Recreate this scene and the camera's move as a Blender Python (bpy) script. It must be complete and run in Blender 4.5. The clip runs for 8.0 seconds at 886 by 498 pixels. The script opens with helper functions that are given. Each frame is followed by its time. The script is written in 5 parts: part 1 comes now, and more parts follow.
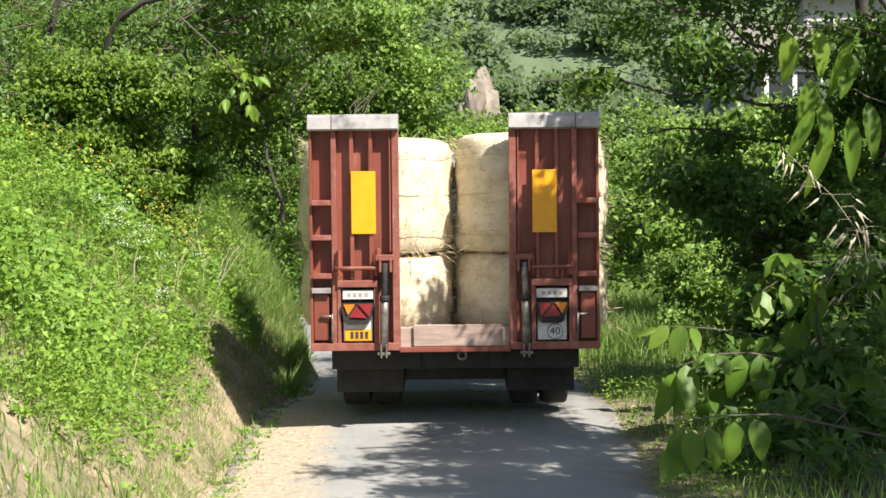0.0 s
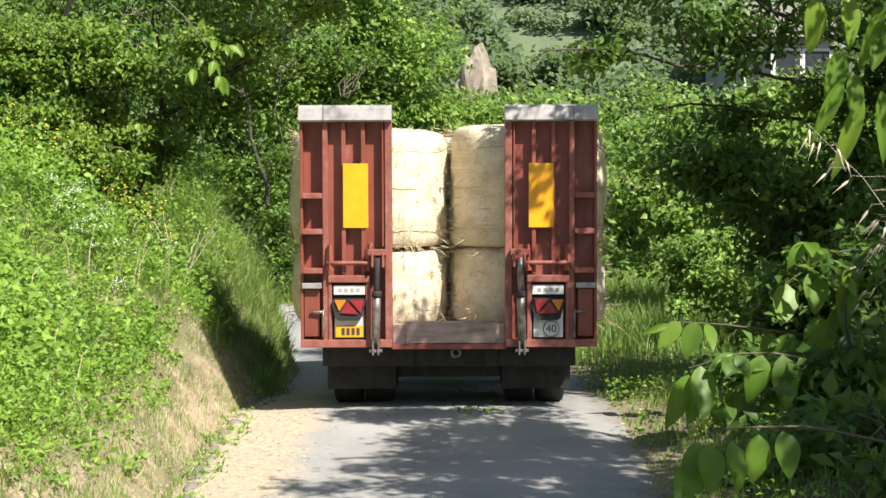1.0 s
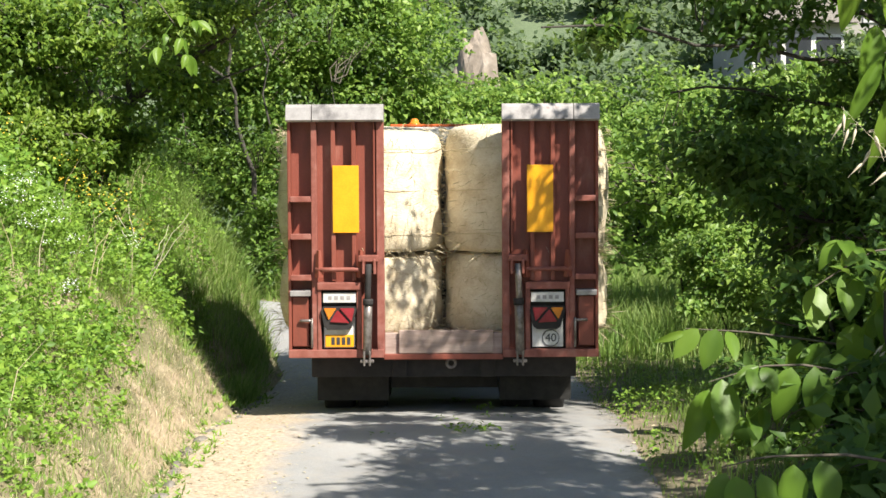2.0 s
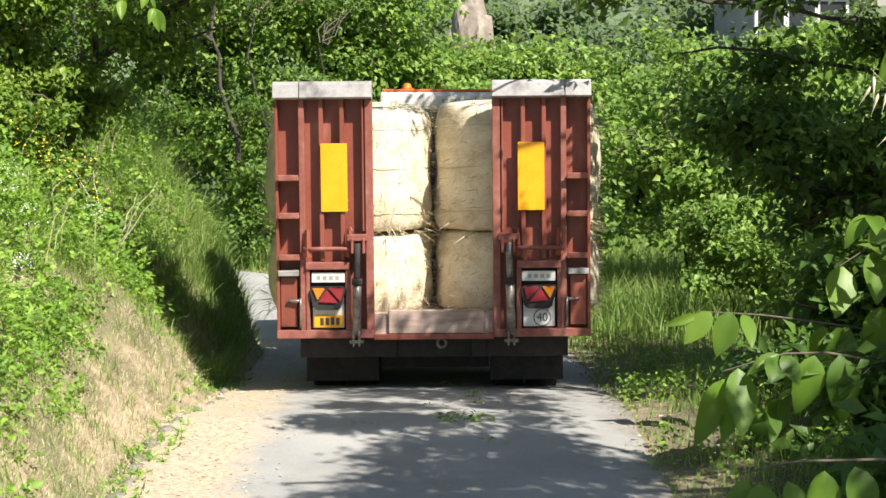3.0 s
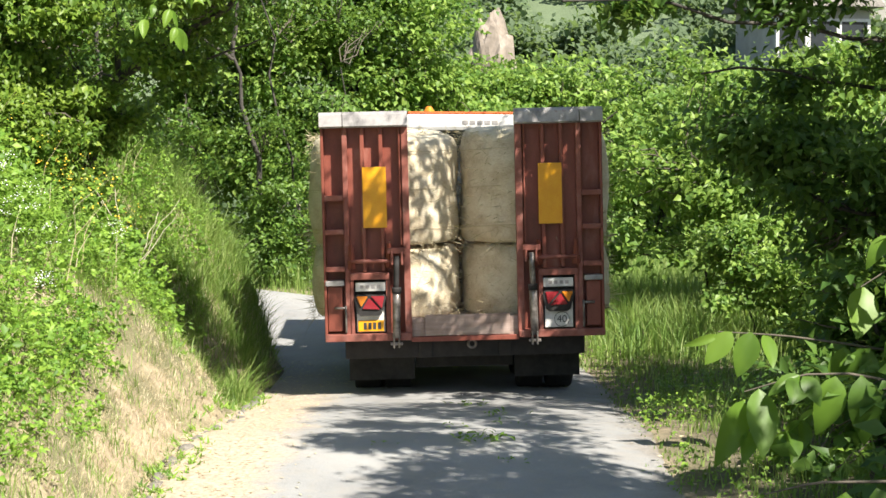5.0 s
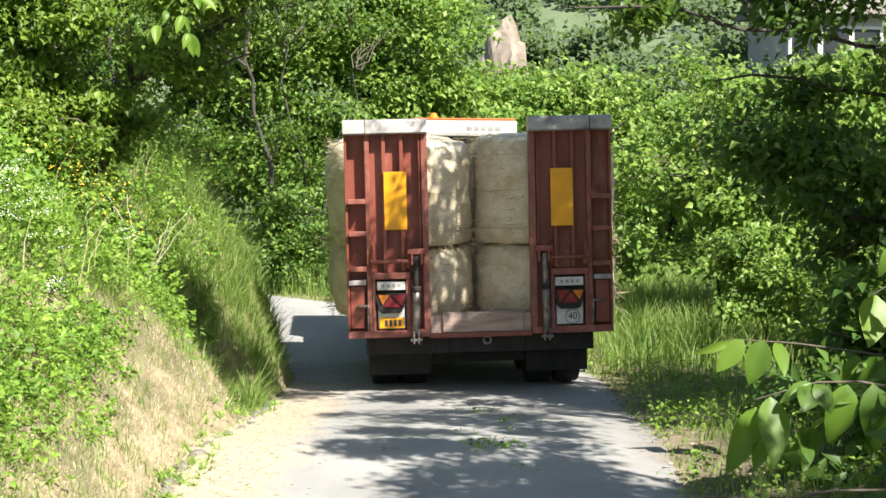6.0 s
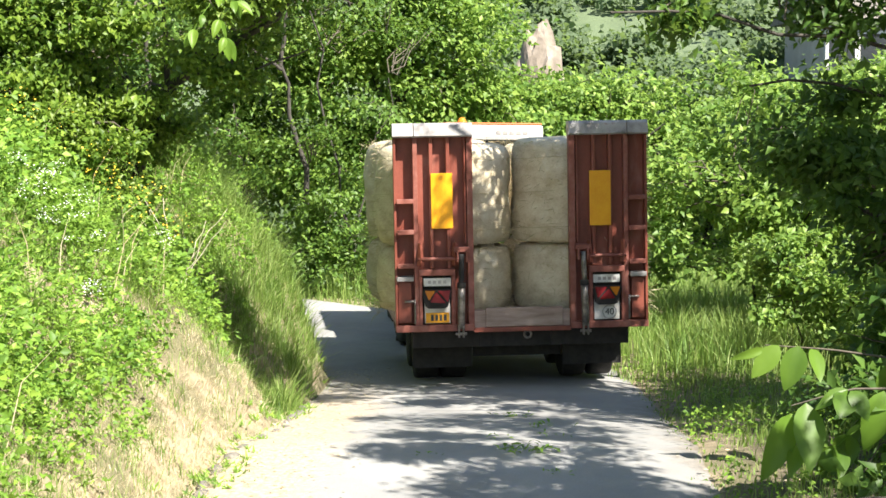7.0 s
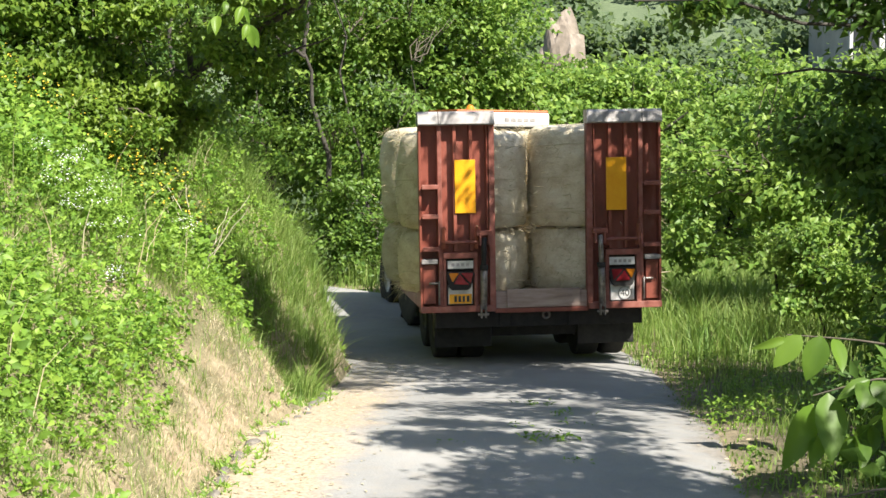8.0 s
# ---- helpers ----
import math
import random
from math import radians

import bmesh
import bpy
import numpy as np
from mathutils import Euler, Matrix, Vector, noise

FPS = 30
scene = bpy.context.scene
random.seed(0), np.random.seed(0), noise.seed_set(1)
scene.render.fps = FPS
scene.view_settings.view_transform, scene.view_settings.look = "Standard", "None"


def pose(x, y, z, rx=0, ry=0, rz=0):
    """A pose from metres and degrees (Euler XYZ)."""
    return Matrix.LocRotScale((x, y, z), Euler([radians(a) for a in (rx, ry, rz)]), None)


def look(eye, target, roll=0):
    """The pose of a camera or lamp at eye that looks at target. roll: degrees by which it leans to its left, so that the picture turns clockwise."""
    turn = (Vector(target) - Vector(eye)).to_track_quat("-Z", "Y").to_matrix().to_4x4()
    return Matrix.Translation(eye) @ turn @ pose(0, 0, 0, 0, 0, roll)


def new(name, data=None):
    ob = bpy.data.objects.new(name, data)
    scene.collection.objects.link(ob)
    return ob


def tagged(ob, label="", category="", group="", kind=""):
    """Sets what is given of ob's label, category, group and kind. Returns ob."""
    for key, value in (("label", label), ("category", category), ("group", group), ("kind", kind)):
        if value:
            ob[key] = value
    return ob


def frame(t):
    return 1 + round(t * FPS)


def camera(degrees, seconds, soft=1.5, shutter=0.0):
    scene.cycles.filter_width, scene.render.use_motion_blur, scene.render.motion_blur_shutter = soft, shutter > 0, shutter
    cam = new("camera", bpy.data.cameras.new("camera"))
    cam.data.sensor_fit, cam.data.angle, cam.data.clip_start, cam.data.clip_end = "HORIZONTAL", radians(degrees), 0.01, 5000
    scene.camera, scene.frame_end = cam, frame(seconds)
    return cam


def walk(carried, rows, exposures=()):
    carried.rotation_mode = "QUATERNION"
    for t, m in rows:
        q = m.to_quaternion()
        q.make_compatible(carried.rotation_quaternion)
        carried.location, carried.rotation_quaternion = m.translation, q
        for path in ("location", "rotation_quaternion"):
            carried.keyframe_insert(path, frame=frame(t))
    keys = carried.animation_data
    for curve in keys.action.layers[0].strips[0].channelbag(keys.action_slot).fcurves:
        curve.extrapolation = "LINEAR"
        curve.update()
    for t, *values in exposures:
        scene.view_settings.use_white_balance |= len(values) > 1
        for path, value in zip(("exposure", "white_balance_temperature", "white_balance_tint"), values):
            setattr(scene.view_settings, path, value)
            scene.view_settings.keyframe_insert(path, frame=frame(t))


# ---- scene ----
cam = camera(28, 8.0, soft=1.55)
PATH = [
    (0.0, look((-0.194, -4.246, 2.258), (-0.260, 9.743, 1.692), -0.57)),
    (0.5, look((-0.131, -3.515, 2.242), (-0.204, 10.472, 1.657), -0.58)),
    (1.0, look((-0.112, -2.666, 2.226), (-0.170, 11.316, 1.524), -0.38)),
    (1.5, look((-0.081, -1.956, 2.228), (-0.140, 12.023, 1.465), -0.38)),
    (2.8, look((0.019, -0.083, 2.182), (-0.089, 13.884, 1.227), -0.22)),
    (3.0, look((0.000, 0.000, 2.200), (-0.034, 13.960, 1.149), -0.02)),
    (3.5, look((0.000, 0.000, 2.200), (0.089, 13.964, 1.195), -0.10)),
    (4.0, look((0.000, 0.000, 2.200), (0.063, 13.972, 1.315), -0.05)),
    (4.5, look((0.000, 0.000, 2.200), (-0.122, 13.970, 1.291), 0.01)),
    (6.0, look((0.000, 0.000, 2.200), (-0.286, 13.971, 1.351), 0.28)),
    (6.5, look((0.000, 0.000, 2.200), (-0.480, 13.967, 1.374), 0.36)),
    (7.0, look((0.000, 0.000, 2.200), (-0.561, 13.965, 1.384), 0.44)),
    (7.5, look((0.000, 0.000, 2.200), (-0.736, 13.951, 1.294), 0.54)),
    (8.0, look((0.000, 0.000, 2.200), (-0.732, 13.951, 1.286), 0.69)),
]
walk(cam, PATH, [(0.0, 1.04), (1.5, 1.07), (3.5, 1.11), (4.5, 1.24), (6.0, 1.34), (7.0, 1.54), (7.5, 1.37), (8.0, 1.22)])

# ---- light: high sun behind the camera, over the trees on the right ----
TO_SUN = Vector((0.45, -0.49, 0.745)).normalized()
world = bpy.data.worlds.new("sky")
scene.world = world
world.use_nodes = True
sky = world.node_tree.nodes.new("ShaderNodeTexSky")
sky.sky_type = "NISHITA"
sky.sun_disc = False
sky.sun_elevation = math.asin(TO_SUN.z)
sky.sun_rotation = math.atan2(TO_SUN.x, TO_SUN.y)
world.node_tree.links.new(sky.outputs[0], world.node_tree.nodes["Background"].inputs[0])
world.node_tree.nodes["Background"].inputs[1].default_value = 0.075
sun = new("sun", bpy.data.lights.new("sun", "SUN"))
sun.data.energy = 5.0
sun.data.angle = radians(0.53)
sun.data.color = (1.0, 0.94, 0.84)
sun.matrix_world = look(TO_SUN * 60, (0, 0, 0))

# ---- materials ----


def nodes_of(name):
    m = bpy.data.materials.new(name)
    m.use_nodes = True
    nt = m.node_tree
    return m, nt, nt.nodes["Principled BSDF"]


def ramp_node(nt, fac, stops):
    r = nt.nodes.new("ShaderNodeValToRGB")
    els = r.color_ramp.elements
    while len(els) < len(stops):
        els.new(0.5)
    for e, (p, c) in zip(els, stops):
        e.position, e.color = p, (*c, 1)
    nt.links.new(fac, r.inputs[0])
    return r.outputs[0]


def noise_node(nt, scale, detail=4, rough=0.6, stretch=None):
    tc = nt.nodes.new("ShaderNodeTexCoord")
    src = tc.outputs["Object"]
    if stretch:
        mp = nt.nodes.new("ShaderNodeMapping")
        mp.inputs["Scale"].default_value = stretch
        nt.links.new(src, mp.inputs[0])
        src = mp.outputs[0]
    n = nt.nodes.new("ShaderNodeTexNoise")
    n.inputs["Scale"].default_value, n.inputs["Detail"].default_value, n.inputs["Roughness"].default_value = scale, detail, rough
    nt.links.new(src, n.inputs["Vector"])
    return n.outputs["Fac"]


def mix_col(nt, fac, a, b, mode="MIX"):
    m = nt.nodes.new("ShaderNodeMix")
    m.data_type, m.blend_type = "RGBA", mode
    for sock, val in ((m.inputs["Factor"], fac), (m.inputs[6], a), (m.inputs[7], b)):
        if isinstance(val, (float, int)):
            sock.default_value = val
        elif isinstance(val, tuple):
            sock.default_value = (*val, 1)
        else:
            nt.links.new(val, sock)
    return m.outputs[2]


def bump(nt, bsdf, height, strength, dist=0.01):
    b = nt.nodes.new("ShaderNodeBump")
    b.inputs["Strength"].default_value, b.inputs["Distance"].default_value = strength, dist
    nt.links.new(height, b.inputs["Height"])
    nt.links.new(b.outputs[0], bsdf.inputs["Normal"])


def leaf_mat(name, dark, mid, light, through_it=0.4, rough=0.45, island=True):
    """Leaf: tinted leaf by leaf, partly lit through."""
    m, nt, p = nodes_of(name)
    src = nt.nodes.new("ShaderNodeNewGeometry").outputs["Random Per Island"] if island else nt.nodes.new("ShaderNodeObjectInfo").outputs["Random"]
    big = noise_node(nt, 1.3, 2)
    col = ramp_node(nt, src, [(0.0, dark), (0.55, mid), (1.0, light)])
    col = mix_col(nt, ramp_node(nt, big, [(0.35, (0, 0, 0)), (0.7, (0.45, 0.45, 0.45))]), col, light)
    nt.links.new(col, p.inputs["Base Color"])
    p.inputs["Roughness"].default_value = rough
    p.inputs["Specular IOR Level"].default_value = 0.35
    tr = nt.nodes.new("ShaderNodeBsdfTranslucent")
    nt.links.new(mix_col(nt, 0.5, col, (0.28, 0.41, 0.06)), tr.inputs[0])
    mx = nt.nodes.new("ShaderNodeMixShader")
    mx.inputs[0].default_value = through_it
    nt.links.new(p.outputs[0], mx.inputs[1])
    nt.links.new(tr.outputs[0], mx.inputs[2])
    nt.links.new(mx.outputs[0], nt.nodes["Material Output"].inputs[0])
    return m


def plain(name, stops, scale=30, rough=0.6, metal=0.0, bumpy=0.2, dist=0.004, stretch=None, fine=160):
    """Two-scale surface: a large mottling between the stops, fine grain and relief."""
    m, nt, p = nodes_of(name)
    a = noise_node(nt, scale, 5, 0.6, stretch=stretch)
    b = noise_node(nt, fine, 3, 0.6, stretch=stretch)
    col = ramp_node(nt, a, stops)
    col = mix_col(nt, 0.25, col, ramp_node(nt, b, [(0.3, (0.25, 0.25, 0.25)), (0.7, (0.8, 0.8, 0.8))]), "OVERLAY")
    nt.links.new(col, p.inputs["Base Color"])
    p.inputs["Roughness"].default_value, p.inputs["Metallic"].default_value = rough, metal
    if bumpy:
        bump(nt, p, b, bumpy, dist)
    return m


M_LEAF_BANKTREE = leaf_mat("leaf_banktree", (0.046, 0.106, 0.016), (0.112, 0.210, 0.027), (0.255, 0.355, 0.050), 0.42)
M_LEAF_MID = leaf_mat("leaf_mid", (0.036, 0.085, 0.022), (0.087, 0.177, 0.031), (0.184, 0.292, 0.052), 0.4)
# darker leaf green with the shade on these plants put into the colour
M_LEAF_SHADED = leaf_mat("leaf_shaded", (0.031, 0.080, 0.021), (0.072, 0.152, 0.030), (0.140, 0.245, 0.044), 0.4)
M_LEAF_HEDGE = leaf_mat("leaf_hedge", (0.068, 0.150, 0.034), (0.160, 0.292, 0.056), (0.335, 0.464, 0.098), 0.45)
# haze painted in: pale, even green with little contrast between leaves
M_LEAF_HAZE = leaf_mat("leaf_far_haze", (0.125, 0.175, 0.10), (0.14, 0.195, 0.11), (0.155, 0.215, 0.12), 0.5, 0.8)
M_LEAF_WALNUT = leaf_mat("leaf_walnut", (0.072, 0.151, 0.022), (0.133, 0.252, 0.031), (0.226, 0.363, 0.046), 0.5, 0.4, island=False)
M_GRASS = leaf_mat("grass_blade", (0.082, 0.172, 0.031), (0.175, 0.315, 0.056), (0.40, 0.48, 0.16), 0.45, 0.5)
M_HERB = leaf_mat("herb_leaf", (0.062, 0.145, 0.022), (0.150, 0.295, 0.036), (0.315, 0.475, 0.072), 0.42, 0.5)
M_STRAW = leaf_mat("dry_straw", (0.40, 0.31, 0.18), (0.56, 0.46, 0.30), (0.70, 0.61, 0.44), 0.25, 0.7)
M_BARK = plain("bark", [(0.3, (0.035, 0.031, 0.026)), (0.7, (0.085, 0.076, 0.064))], 14, 0.9, 0, 0.6, 0.01, (1, 1, 0.3))
M_TWIG = plain("twig", [(0.3, (0.07, 0.058, 0.044)), (0.7, (0.14, 0.12, 0.09))], 20, 0.9, 0, 0)
M_RED = plain("rusty_red_paint", [(0.22, (0.095, 0.028, 0.020)), (0.45, (0.205, 0.052, 0.032)), (0.6, (0.24, 0.068, 0.045)), (0.78, (0.36, 0.17, 0.13))], 4, 0.5, 0, 0.15, 0.003, (1, 1, 0.35))
M_RED_WORN = plain("chalky_red_paint", [(0.25, (0.17, 0.05, 0.034)), (0.5, (0.25, 0.08, 0.058)), (0.8, (0.33, 0.15, 0.12))], 11, 0.6, 0, 0.2, 0.003)
M_CAP = plain("worn_grey_steel", [(0.3, (0.16, 0.15, 0.15)), (0.5, (0.36, 0.34, 0.33)), (0.68, (0.44, 0.42, 0.41)), (0.8, (0.24, 0.13, 0.10))], 7, 0.5, 0.3, 0.2)
M_DARK = plain("dark_chassis", [(0.3, (0.012, 0.012, 0.012)), (0.7, (0.035, 0.03, 0.028))], 10, 0.8, 0, 0.2)
M_RUBBER = plain("tyre_rubber", [(0.3, (0.012, 0.012, 0.012)), (0.7, (0.035, 0.033, 0.03))], 12, 0.85, 0, 0.3)
M_YELLOW = plain("yellow_reflector", [(0.3, (0.78, 0.33, 0.008)), (0.7, (0.84, 0.40, 0.015))], 8, 0.35, 0, 0.05)
M_WHITE = plain("dirty_white_paint", [(0.3, (0.55, 0.53, 0.50)), (0.7, (0.75, 0.74, 0.72))], 12, 0.5, 0, 0.05)
M_PLASTER = plain("weathered_plaster", [(0.3, (0.34, 0.32, 0.29)), (0.7, (0.46, 0.44, 0.40))], 2, 0.9, 0, 0.1)
M_STEEL = plain("greasy_steel", [(0.3, (0.10, 0.085, 0.075)), (0.7, (0.32, 0.29, 0.27))], 20, 0.4, 0.5, 0.1)
M_WOOD = plain("worn_deck_board", [(0.25, (0.22, 0.15, 0.12)), (0.5, (0.38, 0.28, 0.24)), (0.8, (0.5, 0.40, 0.34))], 6, 0.8, 0, 0.3, 0.004, (0.4, 1, 3))
M_BALE = plain("pressed_straw", [(0.25, (0.48, 0.38, 0.24)), (0.5, (0.66, 0.57, 0.41)), (0.8, (0.78, 0.72, 0.56))], 5, 0.85, 0, 0.6, 0.012, (1, 1, 1.7), 45)
M_AMBER = plain("amber_lens", [(0.3, (0.55, 0.17, 0.015)), (0.7, (0.68, 0.24, 0.02))], 8, 0.2, 0, 0)
M_LENS = plain("red_lens", [(0.3, (0.20, 0.012, 0.018)), (0.7, (0.30, 0.025, 0.035))], 8, 0.2, 0, 0)
M_INK = plain("dark_print", [(0.3, (0.03, 0.03, 0.03)), (0.7, (0.05, 0.05, 0.05))], 8, 0.6, 0, 0)
M_ORANGE = plain("orange_paint", [(0.3, (0.55, 0.10, 0.02)), (0.7, (0.65, 0.15, 0.03))], 8, 0.4, 0, 0)
M_GREEN_PAINT = plain("tractor_paint", [(0.3, (0.35, 0.09, 0.03)), (0.7, (0.45, 0.13, 0.05))], 8, 0.4, 0, 0)
M_ROCK = plain("pale_rock", [(0.3, (0.10, 0.09, 0.07)), (0.5, (0.24, 0.20, 0.16)), (0.7, (0.36, 0.31, 0.26))], 2.0, 0.9, 0, 0.5, 0.05, None, 3)
M_STONE = plain("gutter_stone", [(0.3, (0.10, 0.09, 0.075)), (0.7, (0.24, 0.22, 0.19))], 12, 0.9, 0, 0.5, 0.01)
M_PETAL = plain("white_petal", [(0.3, (0.7, 0.7, 0.68)), (0.7, (0.8, 0.8, 0.78))], 8, 0.6, 0, 0)
M_YPETAL = plain("yellow_petal", [(0.3, (0.7, 0.45, 0.03)), (0.7, (0.8, 0.55, 0.05))], 8, 0.6, 0, 0)
M_GLASS_DARK = plain("cab_glass", [(0.3, (0.02, 0.025, 0.03)), (0.7, (0.04, 0.045, 0.05))], 3, 0.08, 0, 0)
M_OAT = plain("oat_husk", [(0.3, (0.55, 0.47, 0.33)), (0.7, (0.72, 0.66, 0.52))], 30, 0.7, 0, 0)


def ground_mat():
    m, nt, p = nodes_of("bank_soil")
    a, b, c = noise_node(nt, 1.1, 5), noise_node(nt, 9, 5), noise_node(nt, 60, 4)
    tc = nt.nodes.new("ShaderNodeTexCoord")
    sep = nt.nodes.new("ShaderNodeSeparateXYZ")
    nt.links.new(tc.outputs["Object"], sep.inputs[0])
    meadow = nt.nodes.new("ShaderNodeMapRange")
    meadow.inputs[1].default_value, meadow.inputs[2].default_value = 25.5, 28.0
    nt.links.new(sep.outputs[1], meadow.inputs[0])
    soil = ramp_node(nt, b, [(0.3, (0.26, 0.20, 0.13)), (0.6, (0.42, 0.34, 0.23)), (0.8, (0.54, 0.45, 0.31))])
    moss = ramp_node(nt, c, [(0.3, (0.13, 0.12, 0.06)), (0.7, (0.24, 0.22, 0.12))])
    col = mix_col(nt, ramp_node(nt, a, [(0.42, (0, 0, 0)), (0.58, (1, 1, 1))]), soil, moss)
    # dark leafy earth on the wooded side, with the trees' shade put into it
    mould_shade = nt.nodes.new("ShaderNodeMapRange")
    mould_shade.inputs[1].default_value, mould_shade.inputs[2].default_value, mould_shade.inputs[4].default_value = 1.1, 1.9, 0.9
    nt.links.new(sep.outputs[0], mould_shade.inputs[0])
    col = mix_col(nt, mould_shade.outputs[0], col, ramp_node(nt, b, [(0.3, (0.055, 0.05, 0.03)), (0.55, (0.11, 0.095, 0.055)), (0.8, (0.17, 0.14, 0.09))]))
    # far meadow in a like pale green, with haze put into the colour
    col = mix_col(nt, meadow.outputs[0], col, ramp_node(nt, b, [(0.3, (0.105, 0.145, 0.075)), (0.7, (0.14, 0.185, 0.095))]))
    nt.links.new(col, p.inputs["Base Color"])
    p.inputs["Roughness"].default_value = 0.95
    bump(nt, p, c, 0.8, 0.03)
    return m


def asphalt_mat():
    m, nt, p = nodes_of("old_asphalt")
    a, b, c = noise_node(nt, 0.8, 5), noise_node(nt, 7, 4), noise_node(nt, 170, 3, 0.7)
    col = ramp_node(nt, a, [(0.3, (0.22, 0.22, 0.222)), (0.7, (0.33, 0.328, 0.325))])
    col = mix_col(nt, 0.5, col, ramp_node(nt, c, [(0.3, (0.2, 0.2, 0.2)), (0.7, (0.85, 0.85, 0.82))]), "OVERLAY")
    dust = ramp_node(nt, b, [(0.45, (0, 0, 0)), (0.75, (0.55, 0.55, 0.55))])
    col = mix_col(nt, dust, col, (0.33, 0.30, 0.26))
    # blown chaff and dust lie thick on the left edge, thin on the right
    tc = nt.nodes.new("ShaderNodeTexCoord")
    sep = nt.nodes.new("ShaderNodeSeparateXYZ")
    nt.links.new(tc.outputs["Object"], sep.inputs[0])
    rag = nt.nodes.new("ShaderNodeMath")
    rag.operation = "MULTIPLY_ADD"
    nt.links.new(noise_node(nt, 2.2, 6, 0.7), rag.inputs[0])
    rag.inputs[1].default_value = 0.95
    nt.links.new(sep.outputs[0], rag.inputs[2])
    edge = nt.nodes.new("ShaderNodeMapRange")
    edge.inputs[1].default_value, edge.inputs[2].default_value, edge.inputs[3].default_value, edge.inputs[4].default_value = -0.62, -0.95, 0.0, 0.92
    nt.links.new(rag.outputs[0], edge.inputs[0])
    near = nt.nodes.new("ShaderNodeMapRange")
    near.inputs[1].default_value, near.inputs[2].default_value, near.inputs[3].default_value, near.inputs[4].default_value = 15.5, 18.0, 1.0, 0.0
    nt.links.new(sep.outputs[1], near.inputs[0])
    both = nt.nodes.new("ShaderNodeMath")
    both.operation = "MULTIPLY"
    nt.links.new(edge.outputs[0], both.inputs[0])
    nt.links.new(near.outputs[0], both.inputs[1])
    chaff = ramp_node(nt, noise_node(nt, 28, 5, 0.7), [(0.3, (0.26, 0.19, 0.13)), (0.5, (0.44, 0.35, 0.25)), (0.75, (0.60, 0.51, 0.39))])
    col = mix_col(nt, both.outputs[0], col, chaff)
    # earth and litter trodden onto the right edge
    mud = nt.nodes.new("ShaderNodeMapRange")
    mud.inputs[1].default_value, mud.inputs[2].default_value, mud.inputs[3].default_value, mud.inputs[4].default_value = 1.55, 1.95, 0.0, 0.9
    nt.links.new(rag.outputs[0], mud.inputs[0])
    earth = ramp_node(nt, noise_node(nt, 22, 5, 0.7), [(0.3, (0.07, 0.055, 0.035)), (0.5, (0.16, 0.12, 0.08)), (0.75, (0.30, 0.24, 0.16))])
    col = mix_col(nt, mud.outputs[0], col, earth)
    nt.links.new(col, p.inputs["Base Color"])
    p.inputs["Roughness"].default_value = 0.85
    bump(nt, p, c, 0.5, 0.006)
    return m


M_GROUND, M_ASPHALT = ground_mat(), asphalt_mat()

# ---- mesh helpers ----
RNG = np.random.default_rng(7)


def add_faces(name, verts, faces, mat, smooth=False):
    me = bpy.data.meshes.new(name)
    verts, faces = np.asarray(verts, np.float32).reshape(-1, 3), np.asarray(faces, np.int32)
    k = faces.shape[1]
    me.vertices.add(len(verts))
    me.vertices.foreach_set("co", verts.ravel())
    me.loops.add(faces.size)
    me.loops.foreach_set("vertex_index", faces.ravel())
    me.polygons.add(len(faces))
    me.polygons.foreach_set("loop_start", np.arange(0, faces.size, k, dtype=np.int32))
    if smooth:
        me.polygons.foreach_set("use_smooth", np.ones(len(faces), bool))
    me.materials.append(mat)
    me.update(calc_edges=True)
    me.validate()
    return me


def unit(v):
    return v / np.maximum(np.linalg.norm(v, axis=-1, keepdims=True), 1e-9)


LEAF_F = np.array([(0, 2, 1), (0, 3, 2), (1, 2, 4), (2, 3, 4)])


def leaves_mesh(name, at, way, normal, length, width, mat, fold=0.25, droop=0.15):
    """Folded leaves: at (n,3) their bases, way (n,3) where they point, normal (n,3) their upper sides."""
    n = len(at)
    way = unit(way)
    side = unit(np.cross(way, normal))
    up = np.cross(side, way)
    L, W = np.broadcast_to(length, n)[:, None], np.broadcast_to(width, n)[:, None]
    v = np.stack([at, at + way * L * 0.42 - side * W * 0.5 + up * W * fold, at + way * L * 0.5,
                  at + way * L * 0.42 + side * W * 0.5 + up * W * fold, at + way * L - up * L * droop], 1)
    f = (np.arange(n)[:, None, None] * 5 + LEAF_F[None]).reshape(-1, 3)
    return add_faces(name, v, f, mat)


def blades_mesh(name, at, lean, height, width, mat):
    """Grass blades: at (n,3) roots, lean (n,3) where the tips go over the height."""
    n = len(at)
    h = np.broadcast_to(height, n)[:, None]
    w = np.broadcast_to(width, n)[:, None]
    up = np.array([0, 0, 1.0])
    side = unit(np.cross(lean + 1e-4, up) + RNG.normal(0, 0.5, (n, 3)) * (1, 1, 0))
    m1, tip = at + up * h * 0.55 + lean * h * 0.22, at + up * h * 0.92 + lean * h * 0.85
    v = np.stack([at - side * w * 0.5, at + side * w * 0.5, m1 - side * w * 0.42, m1 + side * w * 0.42, tip], 1)
    f = (np.arange(n)[:, None, None] * 5 + np.array([(0, 1, 3), (0, 3, 2), (2, 3, 4)])[None]).reshape(-1, 3)
    return add_faces(name, v, f, mat)


